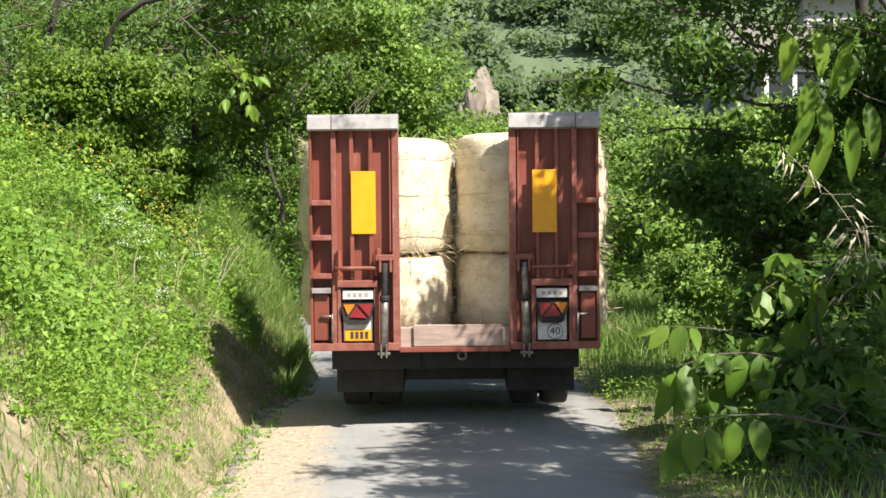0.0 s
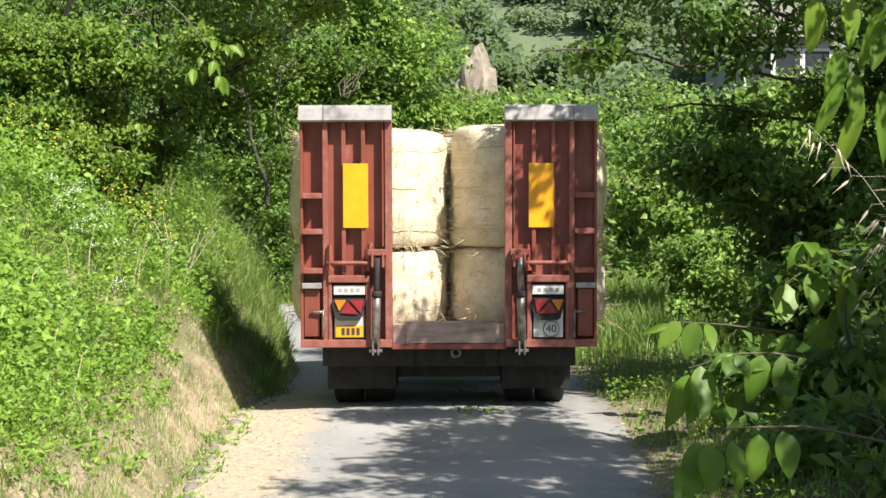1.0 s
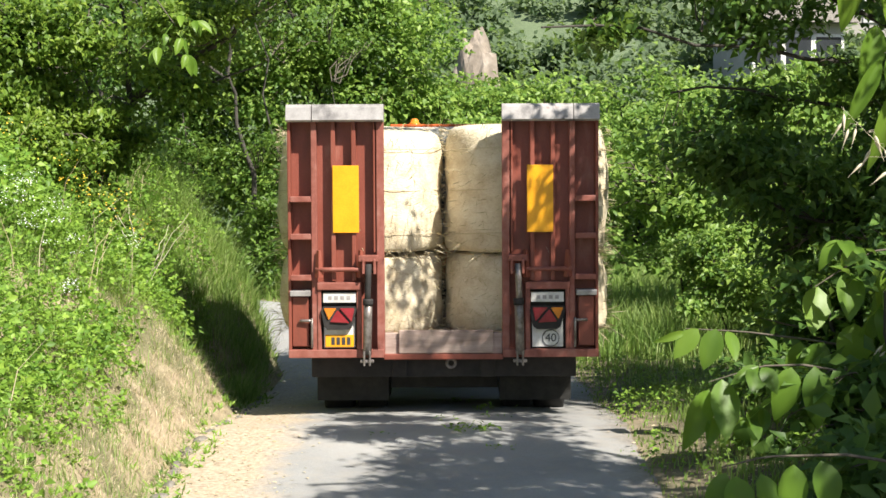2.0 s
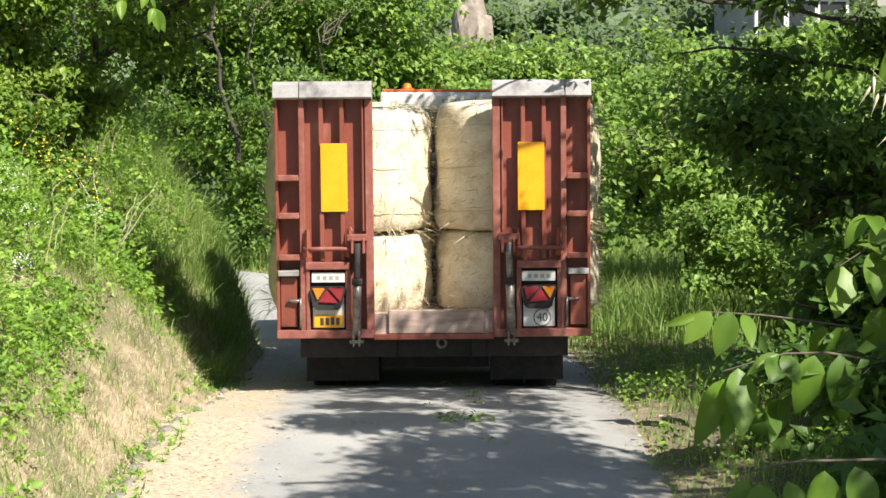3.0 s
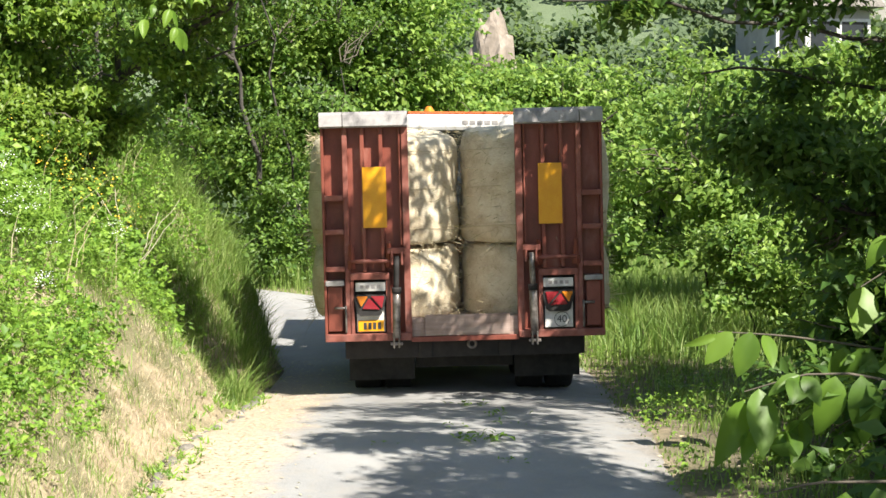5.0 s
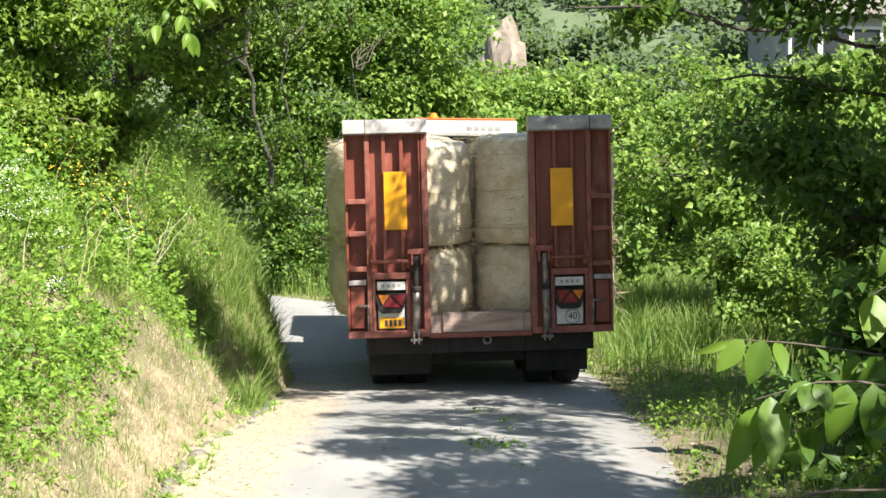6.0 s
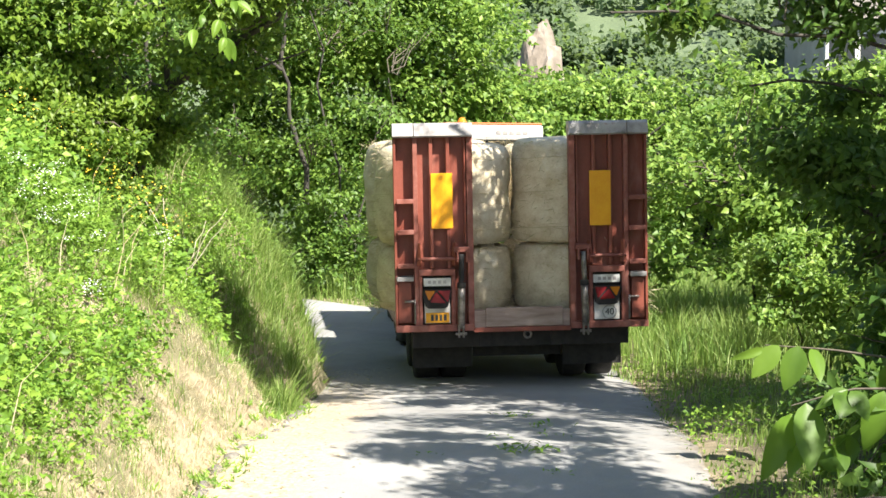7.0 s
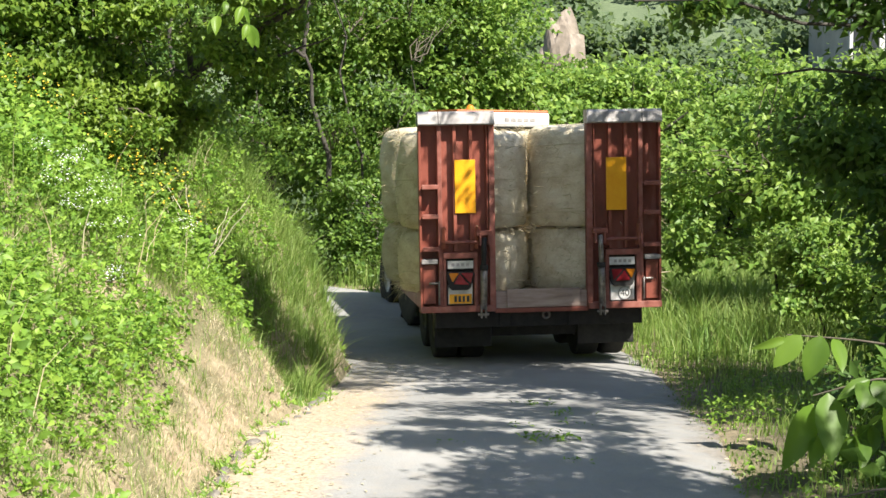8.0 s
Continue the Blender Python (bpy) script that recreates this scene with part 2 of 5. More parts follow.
def tube_arrays(pts, radii, sides=6):
    pts, radii = np.asarray(pts, float), np.asarray(radii, float)
    n = len(pts)
    t = unit(np.gradient(pts, axis=0))
    ref = np.array([0.31, 0.17, 0.93]) if abs(t[0][2]) < 0.9 else np.array([0.9, 0.3, 0.1])
    a = unit(np.cross(t, ref))
    b = np.cross(t, a)
    ang = np.linspace(0, 2 * np.pi, sides, endpoint=False)
    ring = a[:, None] * np.cos(ang)[None, :, None] + b[:, None] * np.sin(ang)[None, :, None]
    v = (pts[:, None] + ring * radii[:, None, None]).reshape(-1, 3)
    f = [(i * sides + j, i * sides + (j + 1) % sides, (i + 1) * sides + (j + 1) % sides, (i + 1) * sides + j) for i in range(n - 1) for j in range(sides)]
    return v, np.array(f)


def tubes_mesh(name, list_of, mat, sides=6):
    vs, fs, o = [], [], 0
    for pts, radii in list_of:
        v, f = tube_arrays(pts, radii, sides)
        vs.append(v)
        fs.append(f + o)
        o += len(v)
    return add_faces(name, np.concatenate(vs), np.concatenate(fs), mat, True)


def part(name, me, parent, label=""):
    ob = new(name, me)
    ob.parent = parent
    return tagged(ob, label) if label else ob


def bm_mesh(name, bm, mat):
    me = bpy.data.meshes.new(name)
    bm.to_mesh(me)
    bm.free()
    me.materials.append(mat)
    return me


def box_into(bm, x0, x1, y0, y1, z0, z1, bevel=0.006):
    r = bmesh.ops.create_cube(bm, size=1.0, matrix=Matrix.LocRotScale(((x0 + x1) / 2, (y0 + y1) / 2, (z0 + z1) / 2), None, (abs(x1 - x0), abs(y1 - y0), abs(z1 - z0))))
    if bevel:
        es = list({e for v in r["verts"] for e in v.link_edges})
        bmesh.ops.bevel(bm, geom=es, offset=bevel, segments=2, profile=0.6, affect="EDGES")


def box(name, dims, mat, parent, label="", bevel=0.006):
    bm = bmesh.new()
    box_into(bm, *dims, bevel)
    return part(name, bm_mesh(name, bm, mat), parent, label)


def lathe(name, profile, mat, sides=28, axis="Z", smooth=True):
    """Turned mesh: profile rows (radius, height)."""
    pr = np.array(profile, float)
    ang = np.linspace(0, 2 * np.pi, sides, endpoint=False)
    v = np.stack([pr[:, None, 0] * np.cos(ang), pr[:, None, 0] * np.sin(ang), np.broadcast_to(pr[:, None, 1], (len(pr), sides))], -1)
    if axis == "X":
        v = v[..., [2, 0, 1]]
    if axis == "Y":
        v = v[..., [1, 2, 0]]
    f = [(i * sides + j, i * sides + (j + 1) % sides, (i + 1) * sides + (j + 1) % sides, (i + 1) * sides + j) for i in range(len(pr) - 1) for j in range(sides)]
    return add_faces(name, v, f, mat, smooth)


# ---- ground: a cut lane that bends to the left round the foot of a bank ----
LINE = np.array([(-0.2, -400), (-0.2, -8), (-0.2, 6), (-0.2, 14), (-0.2, 17.6), (-0.5, 19.8), (-1.6, 22.2), (-3.9, 24.2), (-7.5, 25.4), (-14, 26), (-400, 27)], float)
_t = np.linspace(0, 1, 12)[:-1]
FINE = np.concatenate([LINE[i] + (LINE[i + 1] - LINE[i]) * _t[:, None] for i in range(1, len(LINE) - 2)] + [LINE[-2:-1]])
FINE = np.concatenate([LINE[:1], FINE, LINE[-1:]])
for _ in range(6):
    FINE[2:-2] = (FINE[1:-3] + 2 * FINE[2:-2] + FINE[3:-1]) / 4
TAN = unit(np.gradient(FINE, axis=0))


def lane_z(y):
    return np.interp(y, [-10, 9, 11, 12.3, 14, 15.6, 17, 19.5, 22, 24, 26, 60], [-0.05, -0.05, 0.02, 0.10, 0.0, -0.15, -0.2, -0.22, -0.19, -0.06, 0.03, 0.05])


def lane_coords(x, y):
    """Signed distance right of the lane's centre line, and the nearest point's y."""
    sh = np.shape(x)
    p = np.stack([np.ravel(x), np.ravel(y)], -1)
    side, ny = np.empty(len(p)), np.empty(len(p))
    a, ab = FINE[:-1], FINE[1:] - FINE[:-1]
    for i in range(0, len(p), 20000):
        q = p[i:i + 20000, None]
        k = np.clip(((q - a) * ab).sum(-1) / (ab * ab).sum(-1), 0, 1)
        d = q - (a + ab * k[..., None])
        dist = np.hypot(d[..., 0], d[..., 1])
        j = dist.argmin(1)
        r = np.arange(len(j))
        cr = ab[j, 1] * d[r, j, 0] - ab[j, 0] * d[r, j, 1]
        side[i:i + 20000] = dist[r, j] * np.sign(cr)
        ny[i:i + 20000] = (a + ab * k[..., None])[r, j, 1]
    return side.reshape(sh), ny.reshape(sh)


def waves(x, y, s, seed=0.0):
    return (np.sin(x * s + seed) * np.cos(y * s * 1.13 + seed * 2) + 0.6 * np.sin(x * s * 2.3 + y * s * 1.7 + seed * 3) + 0.4 * np.cos(y * s * 3.9 - x * s * 3.1 + seed)) / 2.0


EDGE_L, EDGE_R = 1.72, 1.62


def ground_z(x, y):
    side, ny = lane_coords(x, y)
    z = lane_z(ny) - 0.03
    ul = -side - EDGE_L - 0.10 * waves(x, y, 1.1, 1.0) + 0.10 * np.clip((ny - 12) / 4, -0.6, 1.0)
    # a gully parts the near bank from the one at the bend
    ul = ul + np.interp(ny, [11.5, 13.5, 14.5, 15.1, 15.6, 16.4, 17.4, 19.5], [0.0, 0.14, 0.10, -0.6, -0.6, 0.10, 0.30, 0.2]) * np.clip((ul + 0.2) / 0.6, 0, 1)
    tall = np.interp(ny, [12, 15, 18, 24], [1.0, 1.12, 1.42, 1.25])
    bank = tall * np.interp(ul, [-0.3, 0.0, 0.12, 0.3, 0.9, 1.8, 3.0, 8, 40, 600], [0, -0.02, -0.05, 0.16, 0.86, 1.72, 2.3, 3.4, 12, 90])
    z = z + bank + np.clip(ul, 0, 1) * 0.12 * waves(x, y, 2.3, 2.0) + np.clip(ul - 0.8, 0, 1) * 0.14 * waves(x, y, 1.2, 6.0)
    ur = side - EDGE_R
    verge = np.interp(ur, [-0.2, 0.0, 0.4, 2.5, 6, 12, 22, 45, 100, 420, 1200], [0, 0.02, 0.05, 0.18, 0.3, -0.6, 2.5, 12, 30, 130, 200])
    z = z + verge + np.clip(ur, 0, 1) * 0.06 * waves(x, y, 1.7, 3.0)
    return z


def axis_steps(fine0, fine1, step, lo, hi):
    a = list(np.arange(fine0, fine1, step))
    s, v = step, fine1
    while v < hi:
        a.append(v)
        s *= 1.16
        v += s
    s, v = step, fine0
    while v > lo:
        s *= 1.16
        v -= s
        a.insert(0, v)
    return np.array(a)


def grid_mesh(name, X, Y, Z, mat):
    ny, nx = X.shape
    i = np.arange(ny * nx).reshape(ny, nx)
    f = np.stack([i[:-1, :-1], i[:-1, 1:], i[1:, 1:], i[1:, :-1]], -1).reshape(-1, 4)
    return add_faces(name, np.stack([X, Y, Z], -1), f, mat, True)


gx, gy = axis_steps(-6, 6, 0.13, -900, 900), axis_steps(-7, 30, 0.15, -900, 1200)
GX, GY = np.meshgrid(gx, gy)
GZ = ground_z(GX, GY)
ground = tagged(new("ground", grid_mesh("ground", GX, GY, GZ, M_GROUND)), "earth bank and verges with dry soil and moss", "ground", kind="structure")


def road_mesh():
    keep = (FINE[:, 1] > -60) & (FINE[:, 0] > -60)
    c, t = FINE[keep], TAN[keep]
    c = np.concatenate([[[-0.2, -60]], c])
    t = np.concatenate([[[0.0, 1.0]], t])
    # finer along the lane
    k = np.linspace(0, len(c) - 1, 700)
    c = np.stack([np.interp(k, np.arange(len(c)), c[:, j]) for j in (0, 1)], -1)
    t = unit(np.stack([np.interp(k, np.arange(len(t)), t[:, j]) for j in (0, 1)], -1))
    right = np.stack([t[:, 1], -t[:, 0]], -1)
    s = np.linspace(-1.86, 1.66, 19)
    P = c[:, None] + right[:, None] * s[None, :, None]
    rag = np.zeros((len(c), len(s)))
    rag[:, 0] = 0.10 * waves(c[:, 0], c[:, 1], 2.1, 4) + 0.05 * waves(c[:, 0], c[:, 1], 9, 5)
    rag[:, -1] = 0.16 * waves(c[:, 0], c[:, 1], 1.9, 6) + 0.09 * waves(c[:, 0], c[:, 1], 8, 7)
    P = P + right[:, None] * rag[..., None]
    Z = lane_z(P[..., 1]) + 0.03 * (1 - (s / 1.5) ** 2)[None] - 0.012
    Z[:, 0] -= 0.03
    Z[:, -1] -= 0.03
    return grid_mesh("road", P[..., 0], P[..., 1], Z, M_ASPHALT)


road = tagged(new("road", road_mesh()), "narrow worn grey asphalt lane with dusty edges", "road", kind="structure")

# ---- vegetation ----


def scatter(n, x0, x1, y0, y1, keep):
    x, y = RNG.uniform(x0, x1, n), RNG.uniform(y0, y1, n)
    side, ny = lane_coords(x, y)
    k = keep(x, y, side, ny)
    x, y = x[k], y[k]
    return np.stack([x, y, ground_z(x, y)], -1), side[k]


def stuff(name, me, label, category):
    return tagged(new(name, me), label, category, kind="stuff")


def rand_dirs(n, up=0.0):
    d = RNG.normal(0, 1, (n, 3))
    d[:, 2] += up
    return unit(d)


def crown_mesh(name, lobes, clusters, per, spread, length, mat, slim=0.55):
    """Leaves gathered on sprigs inside egg-shaped lobes (x, y, z, rx, ry, rz)."""
    lobes = np.array(lobes, float)
    vol = lobes[:, 3] * lobes[:, 4] * lobes[:, 5]
    # sprigs gather on boughs, so that the crown has gaps and layers
    boughs = max(6, clusters // 11)
    bl = RNG.choice(len(lobes), boughs, p=vol ** 0.75 / (vol ** 0.75).sum())
    bd = rand_dirs(boughs)
    brad = RNG.uniform(0.2, 1.0, boughs) ** 0.45
    bc = lobes[bl, :3] + bd * brad[:, None] * lobes[bl, 3:]
    pick = RNG.integers(0, boughs, clusters)
    size = np.minimum(lobes[bl, 3:].mean(1), 1.6)[pick]
    c = bc[pick] + RNG.normal(0, 1, (clusters, 3)) * size[:, None] * (0.26, 0.26, 0.13)
    d = unit(c - lobes[bl[pick], :3])
    out = unit(d * (1, 1, 0.6) + (0, 0, 0.15))
    n = clusters * per
    ci = np.repeat(np.arange(clusters), per)
    sc = spread * RNG.uniform(0.6, 1.3, clusters)
    at = c[ci] + RNG.normal(0, 1, (n, 3)) * sc[ci][:, None] * (1, 1, 0.55) + out[ci] * (RNG.uniform(-1, 1, n) * sc[ci])[:, None]
    way = unit(out[ci] * 0.6 + RNG.normal(0, 0.6, (n, 3)) + (0, 0, -0.25))
    nrm = unit(RNG.normal(0, 0.4, (n, 3)) + out[ci] * 0.55 + (0.15, -0.2, 0.8))
    L = length * RNG.uniform(0.6, 1.3, n)
    return leaves_mesh(name, at, way, nrm, L, L * slim * RNG.uniform(0.8, 1.2, n), mat), c, out


def bent(a, b, sag, n=7, wob=0.03):
    a, b = np.array(a, float), np.array(b, float)
    k = np.linspace(0, 1, n)[:, None]
    p = a + (b - a) * k + np.array([0, 0, 1.0]) * (sag * 4 * k * (1 - k)) * np.linalg.norm(b - a)
    w = RNG.normal(0, wob, (n, 3)) * np.linalg.norm(b - a) * 0.4
    w[0] = w[-1] = 0
    return p + w


def tree(label, trunks, lobes, clusters, per, spread, length, mat, slim=0.55, twigs=160, category="tree", name="tree"):
    """trunks: rows (start, end, radius at the start); each row is a limb mesh, the first the trunk."""
    root = tagged(new(name), label, category)
    root.location = trunks[0][0]
    off = np.array(trunks[0][0])
    me, c, out = crown_mesh("crown", lobes, clusters, per, spread, length, mat, slim)
    crown = part("crown", me, root)
    crown.location = -off
    ends = []
    for i, (a, b, r) in enumerate(trunks):
        p = bent(a, b, RNG.uniform(-0.08, 0.12), 9)
        ends.append(p[3:])
        ob = part("trunk" if i == 0 else "limb", tubes_mesh("limb", [(p, np.linspace(r, r * 0.35, 9))], M_BARK, 9), root)
        ob.location = -off
    ends = np.concatenate(ends)
    ids = RNG.choice(len(c), min(twigs, len(c)), replace=False)
    tw = []
    for i in ids:
        e = ends[np.argmin(np.linalg.norm(ends - c[i], axis=1))]
        a = c[i] + (e - c[i]) * RNG.uniform(0.35, 0.9)
        p = bent(a, c[i] + out[i] * spread, RNG.uniform(-0.1, 0.2), 5, 0.12)
        tw.append((p, np.linspace(0.011, 0.003, 5)))
    ob = tagged(part("twigwork", tubes_mesh("twigwork", tw, M_TWIG, 4), root), kind="stuff")
    ob.location = -off
    return root


# ---- trees and hedges ----
tree("bank tree with small yellow-green leaves, arching over the lane",
     [((-3.6, 16.0, 0.9), (-3.22, 15.5, 2.4), 0.085), ((-3.24, 15.5, 2.36), (-2.39, 14.9, 3.0), 0.06), ((-2.45, 14.95, 2.97), (-1.3, 14.5, 3.75), 0.03), ((-3.2, 15.5, 2.4), (-3.63, 14.9, 3.3), 0.02), ((-3.25, 15.5, 2.3), (-4.3, 15.0, 2.75), 0.016),
      ((-3.0, 15.35, 2.6), (-3.0, 14.8, 3.7), 0.03), ((-2.72, 15.15, 2.8), (-1.75, 15.0, 3.0), 0.018), ((-3.3, 15.5, 2.25), (-3.9, 15.2, 2.25), 0.018)],
     [(-4.5, 14.6, 3.1, 0.8, 0.6, 0.65), (-3.75, 14.5, 3.15, 0.6, 0.5, 0.5), (-3.1, 14.5, 3.25, 0.4, 0.3, 0.2), (-2.35, 14.5, 3.4, 0.35, 0.3, 0.15), (-4.3, 14.9, 2.55, 0.55, 0.45, 0.3), (-3.55, 14.9, 2.6, 0.4, 0.35, 0.2)]
     + [(-1.5, 14.5, 3.65, 0.35, 0.25, 0.14), (-3.75, 15.0, 2.25, 0.35, 0.3, 0.22), (-3.3, 14.95, 2.2, 0.25, 0.25, 0.2), (-2.75, 14.8, 3.05, 0.35, 0.3, 0.18), (-2.0, 14.9, 3.1, 0.35, 0.25, 0.14), (-4.4, 15.0, 2.2, 0.35, 0.3, 0.2), (-3.1, 15.2, 2.35, 0.3, 0.25, 0.25), (-3.55, 15.1, 1.95, 0.35, 0.25, 0.2), (-3.4, 14.6, 2.15, 0.3, 0.2, 0.18), (-3.75, 14.5, 2.5, 0.3, 0.2, 0.18), (-3.0, 14.8, 2.55, 0.25, 0.2, 0.15), (-2.5, 14.9, 2.75, 0.25, 0.2, 0.14)],
     860, 38, 0.10, 0.066, M_LEAF_BANKTREE, 0.62, 300)
tree("broad-leaved tree on the bank above the lane, shade put into its leaf colour",
     [((-5.2, 16.4, 2.6), (-4.5, 16.2, 4.6), 0.07), ((-5.0, 16.4, 3.2), (-3.7, 16.1, 4.0), 0.03), ((-4.9, 16.3, 3.0), (-3.9, 16.0, 3.0), 0.03)],
     [(-4.3, 16.3, 3.75, 0.9, 0.5, 0.6), (-3.4, 16.4, 3.9, 0.8, 0.4, 0.5), (-5.2, 16.4, 3.4, 0.9, 0.6, 0.8), (-4.4, 16.3, 3.0, 0.8, 0.4, 0.4), (-2.5, 16.5, 4.3, 0.8, 0.4, 0.4), (-5.3, 14.8, 3.1, 0.8, 0.7, 0.8), (-6.0, 14.4, 2.7, 0.9, 0.7, 0.8), (-5.1, 14.6, 2.4, 0.5, 0.4, 0.35)],
     760, 28, 0.15, 0.085, M_LEAF_SHADED, 0.55, 120)
# tree added so that its bough, above the view, shades the gully
tree("slender bank tree added for a bough that shades the gully",
     [((-4.7, 15.7, 1.6), (-3.7, 15.0, 4.1), 0.05), ((-3.75, 15.05, 4.0), (-1.4, 14.0, 4.45), 0.035), ((-1.5, 14.05, 4.42), (0.3, 13.3, 4.5), 0.018)],
     [(-2.6, 14.4, 4.3, 0.4, 0.28, 0.13), (-2.0, 14.2, 4.3, 0.4, 0.28, 0.13), (-1.4, 14.0, 4.3, 0.4, 0.28, 0.13), (-0.85, 13.8, 4.3, 0.4, 0.26, 0.12), (-0.3, 13.55, 4.35, 0.35, 0.22, 0.1), (0.2, 13.3, 4.4, 0.3, 0.2, 0.1)],
     300, 26, 0.12, 0.08, M_LEAF_MID, 0.6, 60)
tree("leafy hawthorn scrub along the crest of the bank",
     [((-4.6, 14.3, 2.1), (-4.3, 14.2, 2.8), 0.02), ((-4.1, 14.4, 1.8), (-3.9, 14.4, 2.4), 0.018)],
     [(-4.4, 14.2, 2.45, 0.5, 0.35, 0.35), (-3.85, 14.4, 2.15, 0.35, 0.3, 0.25), (-4.9, 13.9, 2.5, 0.6, 0.4, 0.4), (-4.2, 13.8, 2.2, 0.4, 0.3, 0.2), (-3.7, 14.0, 2.3, 0.35, 0.2, 0.25), (-3.3, 14.1, 2.1, 0.3, 0.2, 0.22), (-3.0, 14.2, 1.85, 0.22, 0.15, 0.18)],
     400, 30, 0.09, 0.06, M_LEAF_BANKTREE, 0.62, 80, "shrub", "shrub")
tree("dense dark thicket with bare leaning stems across the bend",
     [((-2.85, 26.5, -0.5), (-3.5, 26.4, 3.4), 0.06), ((-3.48, 26.4, 3.3), (-4.3, 26.2, 3.9), 0.03), ((-3.5, 26.4, 3.35), (-3.3, 26.3, 4.8), 0.035), ((-5.6, 26.6, -0.5), (-5.4, 26.2, 5.4), 0.06), ((-2.3, 26.9, -0.5), (-3.1, 26.7, 4.2), 0.03),
      ((-2.6, 26.6, 0.2), (-1.9, 26.5, 3.2), 0.02), ((-3.6, 26.6, -0.4), (-4.2, 26.4, 2.8), 0.018)],
     [(-6.0, 26.9, 4.9, 1.8, 1.0, 1.5), (-3.9, 26.8, 5.0, 1.6, 1.0, 0.9), (-2.6, 27.2, 4.2, 1.1, 0.8, 0.9), (-5.6, 26.6, 2.4, 1.0, 0.4, 1.0), (-6.8, 27.2, 2.7, 1.5, 0.6, 1.8), (-3.0, 27.4, 0.6, 1.1, 0.4, 0.6), (-1.9, 27.2, 1.9, 0.7, 0.4, 0.9),
      (-4.6, 26.0, 4.1, 0.9, 0.3, 0.4), (-2.2, 26.2, 2.9, 0.5, 0.3, 0.3), (-2.6, 25.9, 0.8, 0.7, 0.25, 0.7), (-3.9, 25.9, 2.3, 0.5, 0.3, 0.3), (-3.4, 25.8, 1.3, 0.5, 0.2, 0.5), (-2.6, 25.8, 2.3, 0.4, 0.2, 0.3), (-4.4, 26.0, 0.9, 0.8, 0.25, 0.8), (-3.9, 25.6, 3.7, 0.8, 0.3, 0.25), (-7.6, 27.2, 3.8, 1.2, 0.7, 1.8)],
     900, 30, 0.2, 0.085, M_LEAF_MID, 0.6, 420)
tree("low leafy hedge at the outside of the bend", [((-2.9, 26.5, -0.5), (-2.8, 26.3, 1.0), 0.02), ((-4.2, 26.7, -0.5), (-4.1, 26.5, 1.0), 0.02)],
     [(-2.7, 26.1, 0.3, 0.6, 0.25, 0.6), (-3.4, 26.1, 0.6, 0.6, 0.25, 0.7), (-4.2, 26.3, 0.5, 0.6, 0.25, 0.7), (-2.9, 26.0, 1.5, 0.45, 0.2, 0.4), (-3.7, 26.0, 1.9, 0.5, 0.2, 0.4), (-5.1, 26.5, 0.6, 0.6, 0.25, 0.8), (-2.1, 26.2, 0.6, 0.5, 0.25, 0.6)],
     420, 26, 0.13, 0.085, M_LEAF_MID, 0.6, 120, "hedge", "hedge")
for x, y, top, n in ((-9.5, 30.0, 8.2, 500), (-7.0, 29.5, 8.0, 750), (-4.4, 29.2, 7.6, 750), (-2.0, 29.0, 6.9, 750), (-1.0, 29.8, 4.9, 600), (0.45, 30.3, 3.9, 460), (1.4, 30.5, 3.7, 500), (3.2, 31.0, 3.1, 500), (5.4, 29.5, 3.5, 520), (7.6, 30.5, 3.6, 450)):
    r = 1.7 if top > 5 else 1.3
    h = top - 0.3
    tree("leafy roadside tree in full summer leaf", [((x, y, -0.3), (x + 0.3, y, top * 0.8), 0.11), ((x, y, top * 0.35), (x - 1.0, y - 0.6, top * 0.75), 0.05), ((x, y, top * 0.4), (x + 1.1, y - 0.5, top * 0.7), 0.05)],
         [(x, y - 0.3, 0.16 * h, r * 1.05, 1.0, 0.22 * h), (x - 0.7, y - 0.6, 0.45 * h, r * 0.8, 0.9, 0.2 * h), (x + 0.7, y - 0.4, 0.5 * h, r * 0.75, 0.9, 0.18 * h), (x - 0.4, y - 0.3, 0.75 * h, r * 0.8, 1.0, 0.2 * h), (x + 0.6, y, 0.85 * h, r * 0.7, 0.9, 0.17 * h)],
         n, 38, 0.2, 0.115, M_LEAF_HEDGE, 0.66, 120)
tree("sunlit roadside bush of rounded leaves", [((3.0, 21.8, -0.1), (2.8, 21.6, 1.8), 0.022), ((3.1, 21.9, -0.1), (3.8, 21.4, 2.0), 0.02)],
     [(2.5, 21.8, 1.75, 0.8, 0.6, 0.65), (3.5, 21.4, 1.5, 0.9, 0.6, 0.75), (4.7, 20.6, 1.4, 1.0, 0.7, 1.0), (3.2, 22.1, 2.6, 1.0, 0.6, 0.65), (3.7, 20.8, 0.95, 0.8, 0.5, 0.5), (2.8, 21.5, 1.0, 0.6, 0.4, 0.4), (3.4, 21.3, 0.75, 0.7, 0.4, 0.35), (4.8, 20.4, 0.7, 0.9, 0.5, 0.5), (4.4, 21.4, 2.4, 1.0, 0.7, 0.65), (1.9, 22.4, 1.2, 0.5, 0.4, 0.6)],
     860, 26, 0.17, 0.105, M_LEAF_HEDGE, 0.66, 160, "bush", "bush")
